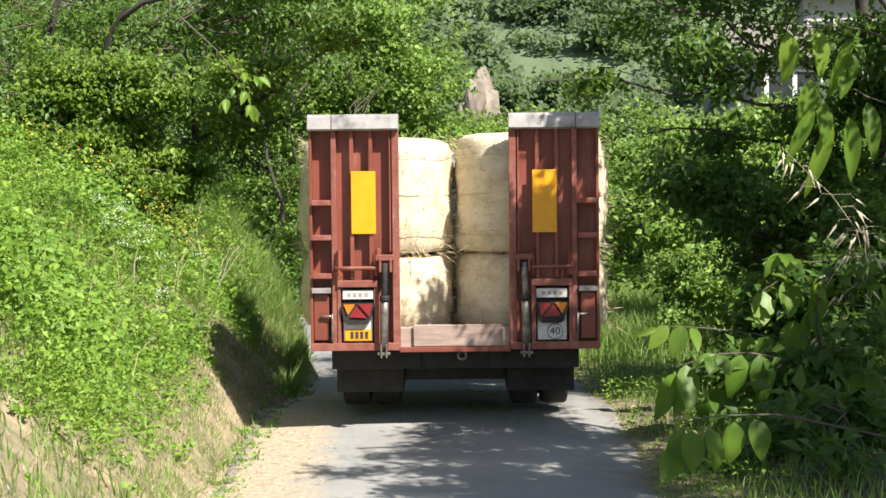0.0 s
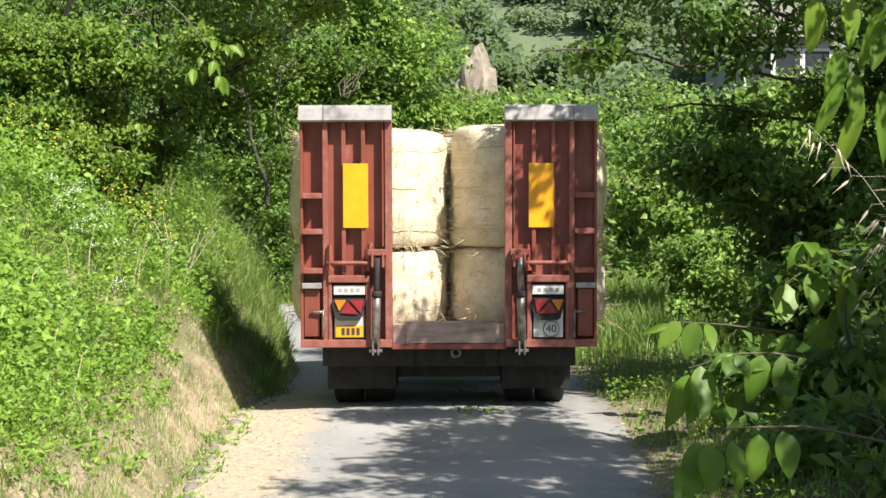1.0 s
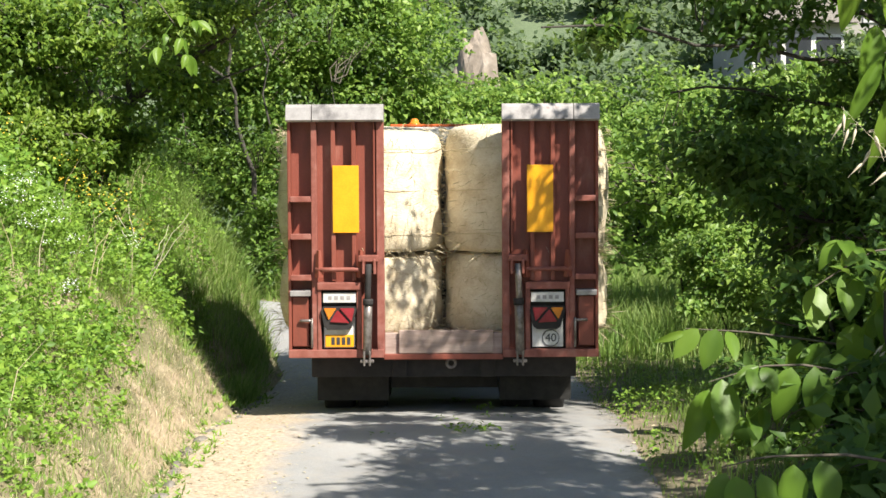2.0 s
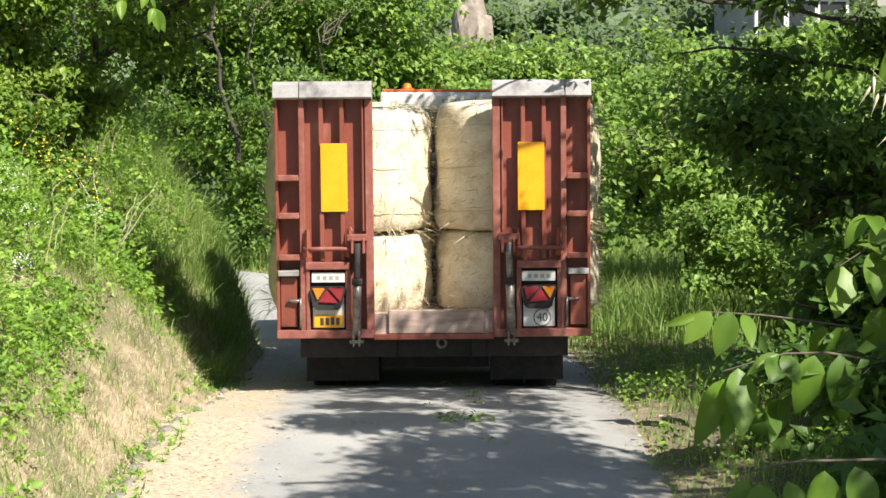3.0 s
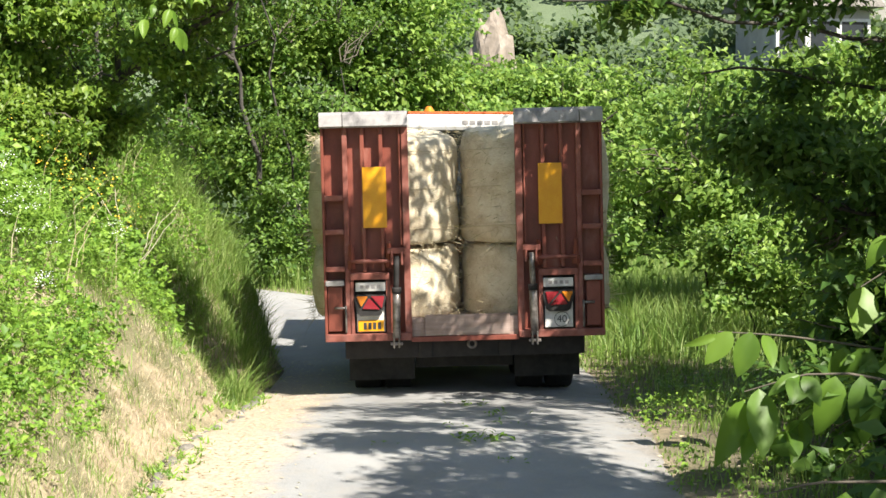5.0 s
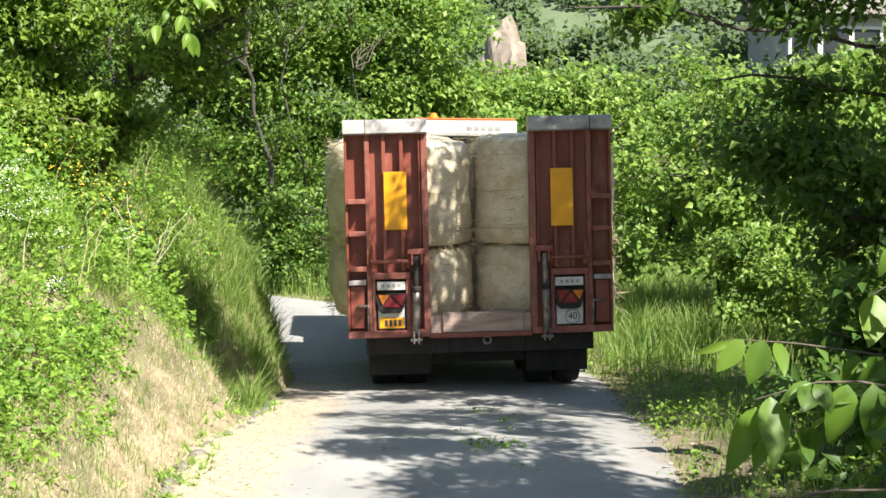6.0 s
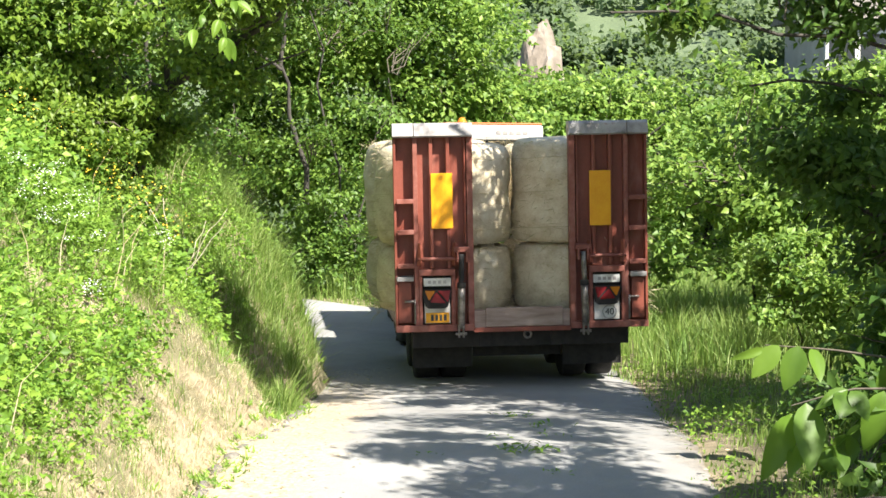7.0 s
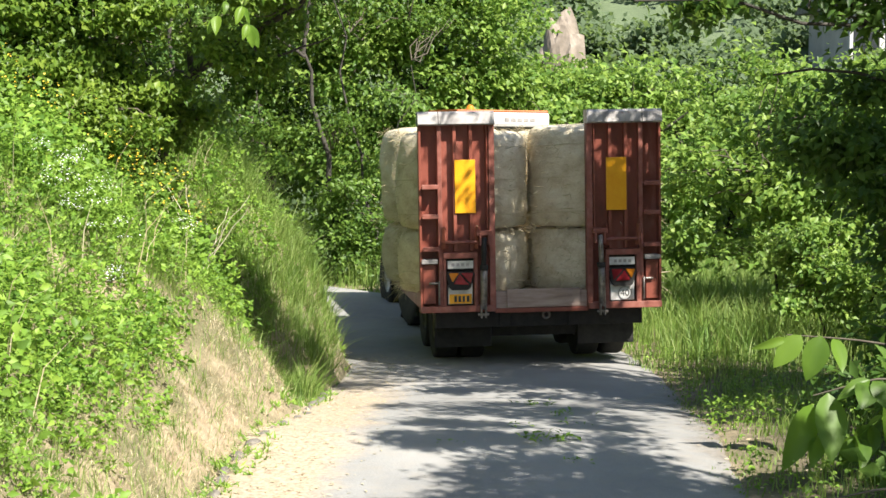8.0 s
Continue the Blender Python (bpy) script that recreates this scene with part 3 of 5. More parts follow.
tree("low sunlit bush of pale fresh leaves at the meadow's edge", [((3.1, 18.9, 0.0), (2.9, 18.8, 0.8), 0.014), ((3.4, 18.9, 0.0), (3.7, 18.7, 0.9), 0.014)],
     [(2.65, 18.8, 0.7, 0.3, 0.3, 0.28), (3.1, 18.8, 0.6, 0.4, 0.3, 0.35), (3.6, 18.6, 0.55, 0.45, 0.3, 0.4), (2.9, 19.0, 1.05, 0.35, 0.3, 0.22), (3.5, 18.9, 1.05, 0.4, 0.3, 0.25), (4.1, 18.5, 0.65, 0.4, 0.3, 0.4)],
     330, 24, 0.08, 0.075, M_LEAF_HEDGE, 0.6, 80, "bush", "bush")
tree("tree with shade put into its dark leaf colour and thin horizontal branches",
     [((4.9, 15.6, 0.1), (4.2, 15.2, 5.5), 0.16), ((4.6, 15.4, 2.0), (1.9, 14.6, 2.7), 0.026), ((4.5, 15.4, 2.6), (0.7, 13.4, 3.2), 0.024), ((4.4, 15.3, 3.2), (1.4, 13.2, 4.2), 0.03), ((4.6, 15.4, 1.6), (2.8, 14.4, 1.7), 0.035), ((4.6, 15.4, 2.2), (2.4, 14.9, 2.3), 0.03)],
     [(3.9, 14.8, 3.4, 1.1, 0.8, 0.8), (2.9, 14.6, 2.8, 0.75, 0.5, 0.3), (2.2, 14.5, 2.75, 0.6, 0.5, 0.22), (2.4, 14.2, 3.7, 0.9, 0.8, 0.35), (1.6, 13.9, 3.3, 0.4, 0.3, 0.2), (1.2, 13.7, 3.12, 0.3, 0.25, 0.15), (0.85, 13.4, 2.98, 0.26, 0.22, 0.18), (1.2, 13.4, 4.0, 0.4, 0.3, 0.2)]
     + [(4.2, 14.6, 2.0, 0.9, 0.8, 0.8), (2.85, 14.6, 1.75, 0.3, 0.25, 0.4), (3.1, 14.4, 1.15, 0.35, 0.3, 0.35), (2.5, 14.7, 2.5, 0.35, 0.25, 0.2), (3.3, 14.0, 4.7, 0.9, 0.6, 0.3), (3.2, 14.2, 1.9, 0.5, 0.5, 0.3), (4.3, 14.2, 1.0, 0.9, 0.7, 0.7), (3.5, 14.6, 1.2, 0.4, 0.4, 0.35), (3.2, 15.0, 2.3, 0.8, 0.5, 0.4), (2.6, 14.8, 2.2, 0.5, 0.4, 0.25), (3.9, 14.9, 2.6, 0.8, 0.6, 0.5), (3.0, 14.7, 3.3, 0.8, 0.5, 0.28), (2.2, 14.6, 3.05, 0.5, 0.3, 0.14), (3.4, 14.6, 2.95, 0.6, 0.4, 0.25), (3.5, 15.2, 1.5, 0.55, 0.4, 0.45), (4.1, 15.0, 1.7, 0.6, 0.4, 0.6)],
     820, 26, 0.13, 0.112, M_LEAF_SHADED, 0.5, 260)
# unseen trees beside the lane, placed to shade the road
for x, y, z, n in ((8.4, 8.4, 5.6, 500), (6.9, 3.8, 5.8, 420), (4.7, 0.2, 5.0, 420)):
    tree("unseen tall roadside tree placed to shade the lane", [((x, y, 0.1), (x - 0.2, y, z), 0.17), ((x, y, z * 0.5), (x - 1.8, y - 0.3, z * 1.05), 0.07), ((x, y, z * 0.55), (x + 1.4, y + 0.6, z), 0.07)],
         [(x - 0.6, y, z, 1.7, 1.7, 0.9), (x - 1.5, y + 0.3, z - 0.2, 0.9, 1.2, 0.5), (x + 1.2, y, z + 0.2, 1.5, 1.6, 1.0), (x, y, z + 1.2, 1.5, 1.5, 0.9)],
         n, 15, 0.22, 0.10, M_LEAF_SHADED, 0.5, 80)

# unseen boughs above the view, placed to shade trailer, verge and gully
tree("unseen tall tree with thin high boughs placed to shade the lane",
     [((6.4, 13.6, 0.3), (5.2, 13.8, 5.2), 0.2), ((5.3, 13.8, 4.9), (1.2, 13.2, 5.5), 0.06), ((5.2, 13.8, 5.0), (1.3, 15.2, 5.6), 0.06), ((5.3, 13.8, 4.7), (2.4, 16.2, 5.5), 0.05), ((5.4, 13.8, 4.4), (2.4, 11.9, 5.2), 0.05), ((5.2, 13.8, 5.1), (3.4, 13.3, 7.2), 0.07), ((1.3, 13.2, 5.45), (-1.2, 13.0, 5.9), 0.025)],
     [(-1.05, 13.05, 5.75, 0.35, 0.25, 0.14), (3.6, 13.5, 7.2, 0.8, 0.6, 0.25), (4.8, 12.6, 7.0, 0.8, 0.8, 0.4), (1.5, 13.2, 5.4, 0.5, 0.4, 0.2), (2.7, 14.1, 5.4, 1.1, 0.8, 0.4), (1.2, 14.9, 5.5, 0.6, 0.45, 0.2), (2.5, 15.8, 5.5, 1.1, 0.8, 0.4), (3.4, 15.0, 5.4, 0.9, 0.7, 0.4), (0.6, 16.2, 5.8, 0.7, 0.6, 0.3), (5.0, 12.5, 5.2, 1.0, 1.1, 0.45), (3.4, 12.9, 5.3, 1.0, 0.25, 0.2), (3.4, 11.6, 5.2, 0.8, 0.2, 0.15), (5.1, 11.2, 4.9, 0.9, 0.8, 0.4), (6.1, 11.0, 5.0, 0.9, 0.8, 0.4), (5.6, 13.0, 4.9, 1.0, 0.6, 0.4), (6.3, 12.4, 5.4, 0.9, 0.9, 0.45)],
     1450, 17, 0.17, 0.105, M_LEAF_SHADED, 0.5, 60)
# unseen crown added to keep sun off the trailer near the bend
tree("unseen slender tree, its crown added to shade the bend",
     [((5.6, 16.6, 0.3), (4.6, 16.4, 4.8), 0.09), ((4.7, 16.4, 4.6), (2.0, 16.0, 5.3), 0.05)],
     [(3.1, 16.0, 5.2, 0.8, 0.5, 0.4), (2.2, 16.1, 5.4, 0.5, 0.4, 0.35)],
     130, 26, 0.14, 0.10, M_LEAF_SHADED, 0.5, 40)
# unseen boughs in thin rows, set to cast streaks of shade
tree("unseen tall tree with boughs set to streak the lane with shade",
     [((6.0, 7.4, 0.2), (5.2, 7.3, 4.8), 0.17), ((5.3, 7.3, 4.4), (1.9, 7.3, 4.8), 0.06), ((5.2, 7.3, 4.6), (3.4, 8.6, 5.2), 0.05)],
     [(3.0 + 0.35 * math.sin(3.1 * k) + (0.4 if k in (4, 5) else -0.15 if k > 5 else 0.0), 4.9 + 0.6 * k + 0.12 * math.sin(7 * k), 4.9 + 0.2 * math.sin(5 * k), 1.1, 0.14, 0.11) for k in range(12)]
     + [(2.2, 9.0, 4.9, 0.35, 0.2, 0.1), (5.9, 6.8, 5.2, 0.8, 0.7, 0.4), (6.0, 8.5, 5.0, 0.7, 0.7, 0.3), (5.6, 5.6, 5.0, 0.6, 0.6, 0.3), (5.2, 6.5, 4.9, 0.5, 0.5, 0.2)] + [(4.0 + 0.2 * math.sin(5 * k), 4.4 + 0.5 * k, 4.9, 0.7, 0.12, 0.1) for k in range(6)] + [(3.5 + 0.2 * math.sin(3 * k), 4.7 + 0.5 * k, 4.95, 0.6, 0.16, 0.1) for k in range(5)],
     4600, 14, 0.10, 0.10, M_LEAF_SHADED, 0.5, 60)
tree("walnut sapling with large leaves beside the lane, deep shade put into their colour",
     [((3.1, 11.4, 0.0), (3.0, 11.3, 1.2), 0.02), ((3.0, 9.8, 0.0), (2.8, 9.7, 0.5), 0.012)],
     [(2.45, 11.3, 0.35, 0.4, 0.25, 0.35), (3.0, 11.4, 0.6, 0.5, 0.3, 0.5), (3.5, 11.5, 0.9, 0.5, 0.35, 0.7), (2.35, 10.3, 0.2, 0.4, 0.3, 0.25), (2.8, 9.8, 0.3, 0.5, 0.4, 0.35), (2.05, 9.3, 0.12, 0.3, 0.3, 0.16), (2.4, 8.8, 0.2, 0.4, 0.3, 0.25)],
     230, 9, 0.13, 0.17, M_LEAF_SHADED, 0.5, 60, "shrub", "shrub")
tree("leafy undergrowth at the lane's edge, shade put into its dark leaf colour",
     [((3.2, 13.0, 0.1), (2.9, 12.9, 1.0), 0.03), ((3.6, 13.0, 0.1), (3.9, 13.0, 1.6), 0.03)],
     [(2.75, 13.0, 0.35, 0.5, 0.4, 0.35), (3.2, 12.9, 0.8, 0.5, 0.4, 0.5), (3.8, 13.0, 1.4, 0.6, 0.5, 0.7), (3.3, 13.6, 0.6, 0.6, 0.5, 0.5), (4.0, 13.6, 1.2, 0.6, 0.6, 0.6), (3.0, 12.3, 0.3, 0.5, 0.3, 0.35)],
     420, 20, 0.14, 0.115, M_LEAF_SHADED, 0.5, 90, "shrub", "shrub")

# unseen trees above the bank, added to block skylight from that side
for x, y, z in ((-8.6, 1.0, 8.0), (-8.8, 6.5, 8.6), (-9.0, 12.0, 9.0), (-9.6, 17.5, 9.4), (-10.5, 23.0, 9.6)):
    base = float(ground_z(np.array([x]), np.array([y]))[0])
    tree("unseen tall tree above the bank, added to block skylight", [((x, y, base - 0.1), (x + 0.3, y, z), 0.18), ((x, y, z * 0.6), (x + 1.4, y - 0.4, z * 0.9), 0.07), ((x, y, z * 0.65), (x - 1.2, y + 0.5, z * 0.95), 0.07)],
         [(x, y, z - 1.5, 1.7, 2.2, 1.6), (x + 0.7, y + 0.8, z, 1.5, 1.8, 1.2), (x - 0.8, y - 0.9, z + 0.3, 1.5, 1.8, 1.2), (x + 0.3, y, z + 1.5, 1.3, 1.5, 1.0), (x, y - 1.0, z - 2.8, 1.4, 1.6, 1.0)],
         420, 16, 0.3, 0.24, M_LEAF_SHADED, 0.6, 60)

# ---- wooded hillside beyond ----
n = 300
hy = RNG.uniform(37.5, 66, n)
hx = hy * RNG.uniform(-0.16, 0.34, n)
hz = ground_z(hx, hy)
r = RNG.uniform(0.35, 0.85, n)
me, _, _ = crown_mesh("far_wood", np.stack([hx, hy, hz + r * 0.6, r * 1.1, r * 1.1, r * RNG.uniform(0.8, 1.3, n)], -1), 8200, 16, 0.28, 0.24, M_LEAF_HAZE, 0.75)
stuff("far_wood", me, "woods on the far hillside, haze painted into their green", "woods")


def rock(x, y, z, s, seed):
    bm = bmesh.new()
    bmesh.ops.create_icosphere(bm, subdivisions=4, radius=1)
    for v in bm.verts:
        k = 1 + 0.2 * noise.noise(v.co * 2.2 + Vector((seed, 0, 0))) + 0.07 * noise.noise(v.co * 5)
        v.co = Vector((v.co.x * s[0], v.co.y * s[1], math.copysign(abs(v.co.z) ** 0.7, v.co.z) * s[2])) * k
    ob = tagged(new("rock_outcrop", bm_mesh("rock_outcrop", bm, M_ROCK)), "pale bare rock face among the far trees", "rock")
    ob.location = (x, y, z)
    return ob


rock(0.5, 37.0, 2.35, (0.55, 0.5, 2.3), 1.0)


def house(x, y, w, d, h, turn):
    root = tagged(new("far_house"), "pale rendered house with a grey tiled roof on the hillside", "house")
    root.matrix_world = pose(x, y, float(ground_z(np.array([x]), np.array([y]))[0]) - 0.4, 0, 0, turn)
    wall = box("wall", (-w / 2, w / 2, 0, d, 0, h), M_PLASTER, root, "", 0.02)
    bm = bmesh.new()
    pts = [(-w / 2 - 0.3, -0.4, h), (w / 2 + 0.3, -0.4, h), (w / 2 + 0.3, d + 0.4, h), (-w / 2 - 0.3, d + 0.4, h), (-w / 2 - 0.3, d / 2, h + 1.1), (w / 2 + 0.3, d / 2, h + 1.1)]
    vs = [bm.verts.new(p) for p in pts]
    for f in ((0, 1, 5, 4), (2, 3, 4, 5), (0, 4, 3), (1, 2, 5), (0, 3, 2, 1)):
        bm.faces.new([vs[i] for i in f])
    part("roof", bm_mesh("roof", bm, M_STONE), root, "grey tiled roof")
    for i in range(3):
        for j in range(max(1, int(h // 2.4))):
            wx, wz = -w / 2 + w * (i + 0.5) / 3, 0.9 + 2.3 * j
            win = box("window", (wx - 0.45, wx + 0.45, -0.04, 0.05, wz, wz + 1.2), M_WHITE, wall, "", 0.01)
            box("pane", (wx - 0.36, wx + 0.36, -0.05, -0.043, wz + 0.08, wz + 1.12), M_GLASS_DARK, root, "", 0)
    return root


house(9.3, 47, 2.6, 3.0, 2.4, 12)
house(12.2, 50, 3.2, 3.0, 2.8, -8)

# ---- bank plants ----
UP = np.array([0.0, 0.0, 1.0])


def on_left(lo, hi):
    return lambda x, y, s, ny: (-s - EDGE_L > lo) & (-s - EDGE_L < hi)


def tuft_centres(n, lo, hi, y0=4, y1=25):
    at, side = scatter(n, -6.6, -0.9, y0, y1, on_left(lo, hi))
    return at, -side - EDGE_L


# grass in tufts: short among the herbs, long and feathery beyond the gully
c, u = tuft_centres(26000, 0.06, 3.2, 7, 22)
far = c[:, 1] > 14.7
c = c[RNG.uniform(0, 1, len(c)) < np.where(far, 0.95, np.clip((u - 0.55) / 0.45, 0.03, 1) * np.clip(0.25 + 0.6 * waves(c[:, 0], c[:, 1], 1.25, 8), 0.06, 1))]
far = c[:, 1] > 14.7
i = np.repeat(np.arange(len(c)), 13)
at = c[i] + RNG.normal(0, 0.05, (len(i), 3)) * (1, 1, 0)
at[:, 2] = ground_z(at[:, 0], at[:, 1]) - 0.02
tall = (RNG.uniform(0.10, 0.42, len(c)) * np.where(far, 1.0, 0.85) * (0.9 + 0.5 * waves(c[:, 0], c[:, 1], 3.3, 4)))[i]
lean = RNG.normal(0, 0.55, (len(i), 3)) * (1, 1, 0) + (0.12, -0.08, 0) + (at - c[i]) * (4, 4, 0)
stuff("bank_grass", blades_mesh("bank_grass", at, lean, tall * RNG.uniform(0.5, 1.15, len(i)), RNG.uniform(0.004, 0.010, len(i)), M_GRASS), "long green grass on the bank", "grass")
# leafy herbs: clumps of upright leafy stems, tall and low in patches
c, u = tuft_centres(32000, 0.35, 3.2, 7, 18.5)
dens = np.clip((u - 0.47 + 0.2 * waves(c[:, 0], c[:, 1], 2.7, 3)) / 0.28, 0.03, 1) * np.clip(0.62 + 0.9 * waves(c[:, 0], c[:, 1], 1.7, 5), 0.16, 1) * np.where(c[:, 1] > 14.8, 0.5, 1.0)
c = c[RNG.uniform(0, 1, len(c)) < dens * 0.8]
i = np.repeat(np.arange(len(c)), 18)
lush = 0.75 + 0.7 * np.clip(waves(c[:, 0], c[:, 1], 3.1, 7), -0.6, 0.9)
h = (RNG.uniform(0.10, 0.42, len(c)) * lush)[i] * RNG.uniform(0.12, 1, len(i)) ** 0.7
at = c[i] + RNG.normal(0, 0.045, (len(i), 3)) * (1, 1, 0) + UP * h[:, None] + (RNG.normal(0.15, 0.25, (len(c), 3)) * (1, 1, 0))[i] * h[:, None]
n = len(at)
L = RNG.uniform(0.022, 0.055, n) * RNG.uniform(0.6, 1.5, len(c))[i]
slim = RNG.choice([0.3, 0.5, 0.7], len(c))[i]
stuff("bank_herb", leaves_mesh("bank_herb", at, rand_dirs(n) * (1, 1, 0.6) + (0.15, -0.15, 0.0), unit(RNG.normal(0, 0.55, (n, 3)) + (0.35, -0.4, 0.7)), L, L * slim, M_HERB), "leafy green herbs on the bank", "herb")
# tall leafy stalks standing over the rest
c, u = tuft_centres(420, 0.9, 3.0, 9, 15.0)
i = np.repeat(np.arange(len(c)), 22)
f = RNG.uniform(0.1, 1, len(i))
h = RNG.uniform(0.4, 0.75, len(c))[i] * f
at = c[i] + RNG.normal(0, 0.03, (len(i), 3)) * (1, 1, 0) + UP * h[:, None] + (RNG.normal(0.1, 0.15, (len(c), 3)) * (1, 1, 0))[i] * h[:, None]
n = len(at)
L = RNG.uniform(0.03, 0.07, n) * (1.3 - 0.7 * f)
stuff("tall_weed", leaves_mesh("tall_weed", at, rand_dirs(n) * (1, 1, 0.4) + UP * 0.35, unit(RNG.normal(0, 0.5, (n, 3)) + (0.3, -0.4, 0.8)), L, L * 0.36, M_HERB), "tall leafy weed stalks on the bank", "weed")
# brambles and nettles with larger, lighter leaves
c, u = tuft_centres(3000, 0.85, 3.5, 8, 14.6)
c = c[waves(c[:, 0], c[:, 1], 1.1, 2) > 0.12]
i = np.repeat(np.arange(len(c)), 20)
at = c[i] + RNG.normal(0, 0.10, (len(i), 3)) + (0.05, -0.05, 0.24)
n = len(at)
L = RNG.uniform(0.035, 0.085, n)
stuff("bramble", leaves_mesh("bramble", at, rand_dirs(n) * (1, 1, 0.5), unit(RNG.normal(0, 0.45, (n, 3)) + (0.4, -0.5, 0.9)), L, L * 0.68, M_HERB), "bramble with broad bright leaves", "bramble")
# dry grass below
c, u = tuft_centres(14000, -0.15, 1.05, 5, 20)
c = c[RNG.uniform(0, 1, len(c)) < np.clip(1.7 - u / 0.65, 0, 1)]
i = np.repeat(np.arange(len(c)), 14)
at = c[i] + RNG.normal(0, 0.07, (len(i), 3)) * (1, 1, 0)
at[:, 2] = ground_z(at[:, 0], at[:, 1]) - 0.005
n = len(at)
flat = np.where((at[:, 0] + 0.2) > -EDGE_L, 0.25, 1.0)
stuff("dry_grass", blades_mesh("dry_grass", at, RNG.normal(0, 1.3, (n, 3)) * (1, 1, 0.15) + (0.3, -0.1, -0.4), RNG.uniform(0.02, 0.09, n) * flat, RNG.uniform(0.002, 0.005, n), M_STRAW), "dry straw-coloured grass at the foot of the bank", "grass")
# thin green grass coming up through the dry foot
c, u = tuft_centres(5200, 0.12, 0.95, 6, 16)
c = c[waves(c[:, 0], c[:, 1], 3.3, 5) > -0.25]
i = np.repeat(np.arange(len(c)), 10)
at = c[i] + RNG.normal(0, 0.05, (len(i), 3)) * (1, 1, 0)
at[:, 2] = ground_z(at[:, 0], at[:, 1]) - 0.005
n = len(at)
stuff("foot_grass", blades_mesh("foot_grass", at, RNG.normal(0, 0.7, (n, 3)) * (1, 1, 0), RNG.uniform(0.04, 0.15, n), RNG.uniform(0.003, 0.006, n), M_GRASS), "thin green grass on the dry foot of the bank", "grass")
# low green weeds along the gutter
c, u = tuft_centres(6000, -0.14, 0.8, 6, 20)
c = c[(waves(c[:, 0], c[:, 1], 2.3, 1) > 0.5) | ((u < 0.14) & (waves(c[:, 0] * 0.2, c[:, 1], 2.3, 1) > -0.5))]
i = np.repeat(np.arange(len(c)), 9)
at = c[i] + RNG.normal(0, 0.025, (len(i), 3)) * (1, 1, 0)
n = len(at)
L = RNG.uniform(0.03, 0.09, n)
stuff("gutter_weed", leaves_mesh("gutter_weed", at, rand_dirs(n) * (1, 1, 0.3) + UP * 0.9, unit(RNG.normal(0, 0.5, (n, 3)) + (0.3, -0.7, 0.5)), L, L * 0.22, M_HERB), "bright green weeds along the gutter", "weed")
# umbels of white flowers, yellow flowers near the crest, pale seeding stems


def flowers(name, centres, per, spread, size, lift, mat, label):
    i = np.repeat(np.arange(len(centres)), per)
    at = centres[i] + RNG.normal(0, spread, (len(i), 3)) * (1, 1, 0.4) + UP * (lift * RNG.uniform(0.8, 1.15, len(centres)))[i][:, None] + (lift * 0.3, 0, 0)
    n = len(at)
    L = RNG.uniform(0.7, 1.3, n) * size
    stuff(name, leaves_mesh(name, at, rand_dirs(n) * (1, 1, 0.2), unit(RNG.normal(0, 0.25, (n, 3)) + (0.3, -0.5, 0.8)), L, L, mat, 0.1, 0.0), label, "flower")


c, u = tuft_centres(3000, 0.85, 1.7, 11, 14.0)
c = c[(waves(c[:, 0], c[:, 1], 1.6, 8) > 0.2)][:40]
flowers("white_flower", c, 14, 0.036, 0.010, 0.36, M_PETAL, "white umbel flowers on the bank")
c, u = tuft_centres(1500, 0.9, 2.8, 13, 14.9)
flowers("yellow_flower", c[:150], 3, 0.05, 0.016, 0.46, M_YPETAL, "small yellow flowers on the bank")
c, u = tuft_centres(300, 0.7, 2.4, 9, 18)
n = len(c)
stuff("seeding_grass", blades_mesh("seeding_grass", c, RNG.normal(0, 0.35, (n, 3)) * (1, 1, 0) + (0.35, 0, 0), RNG.uniform(0.45, 0.8, n), 0.007, M_STRAW), "pale seeding grass stems on the bank", "grass")



def dead_stems(label, roots, height, spread):
    root = tagged(new("dead_stem_clump"), label, "dead stems")
    x, y = roots
    z = float(ground_z(np.array([x]), np.array([y]))[0])
    root.location = (x, y, z)
    for k in range(8):
        a = RNG.uniform(0, 2 * np.pi)
        h = height * RNG.uniform(0.6, 1.1)
        tip = (spread * math.cos(a) + 0.1, spread * 0.5 * math.sin(a), h)
        part("stem", tubes_mesh("stem", [(bent((RNG.normal(0, 0.03), RNG.normal(0, 0.03), -0.05), tip, RNG.uniform(-0.1, 0.1), 7, 0.04), np.linspace(0.0045, 0.002, 7))], M_OAT, 5), root)
    return root


dead_stems("pale dry stems standing on the crest of the bank", (-2.75, 14.3), 0.75, 0.35)
dead_stems("pale dry stems leaning among the scrub", (-4.05, 14.9), 0.6, 0.4)

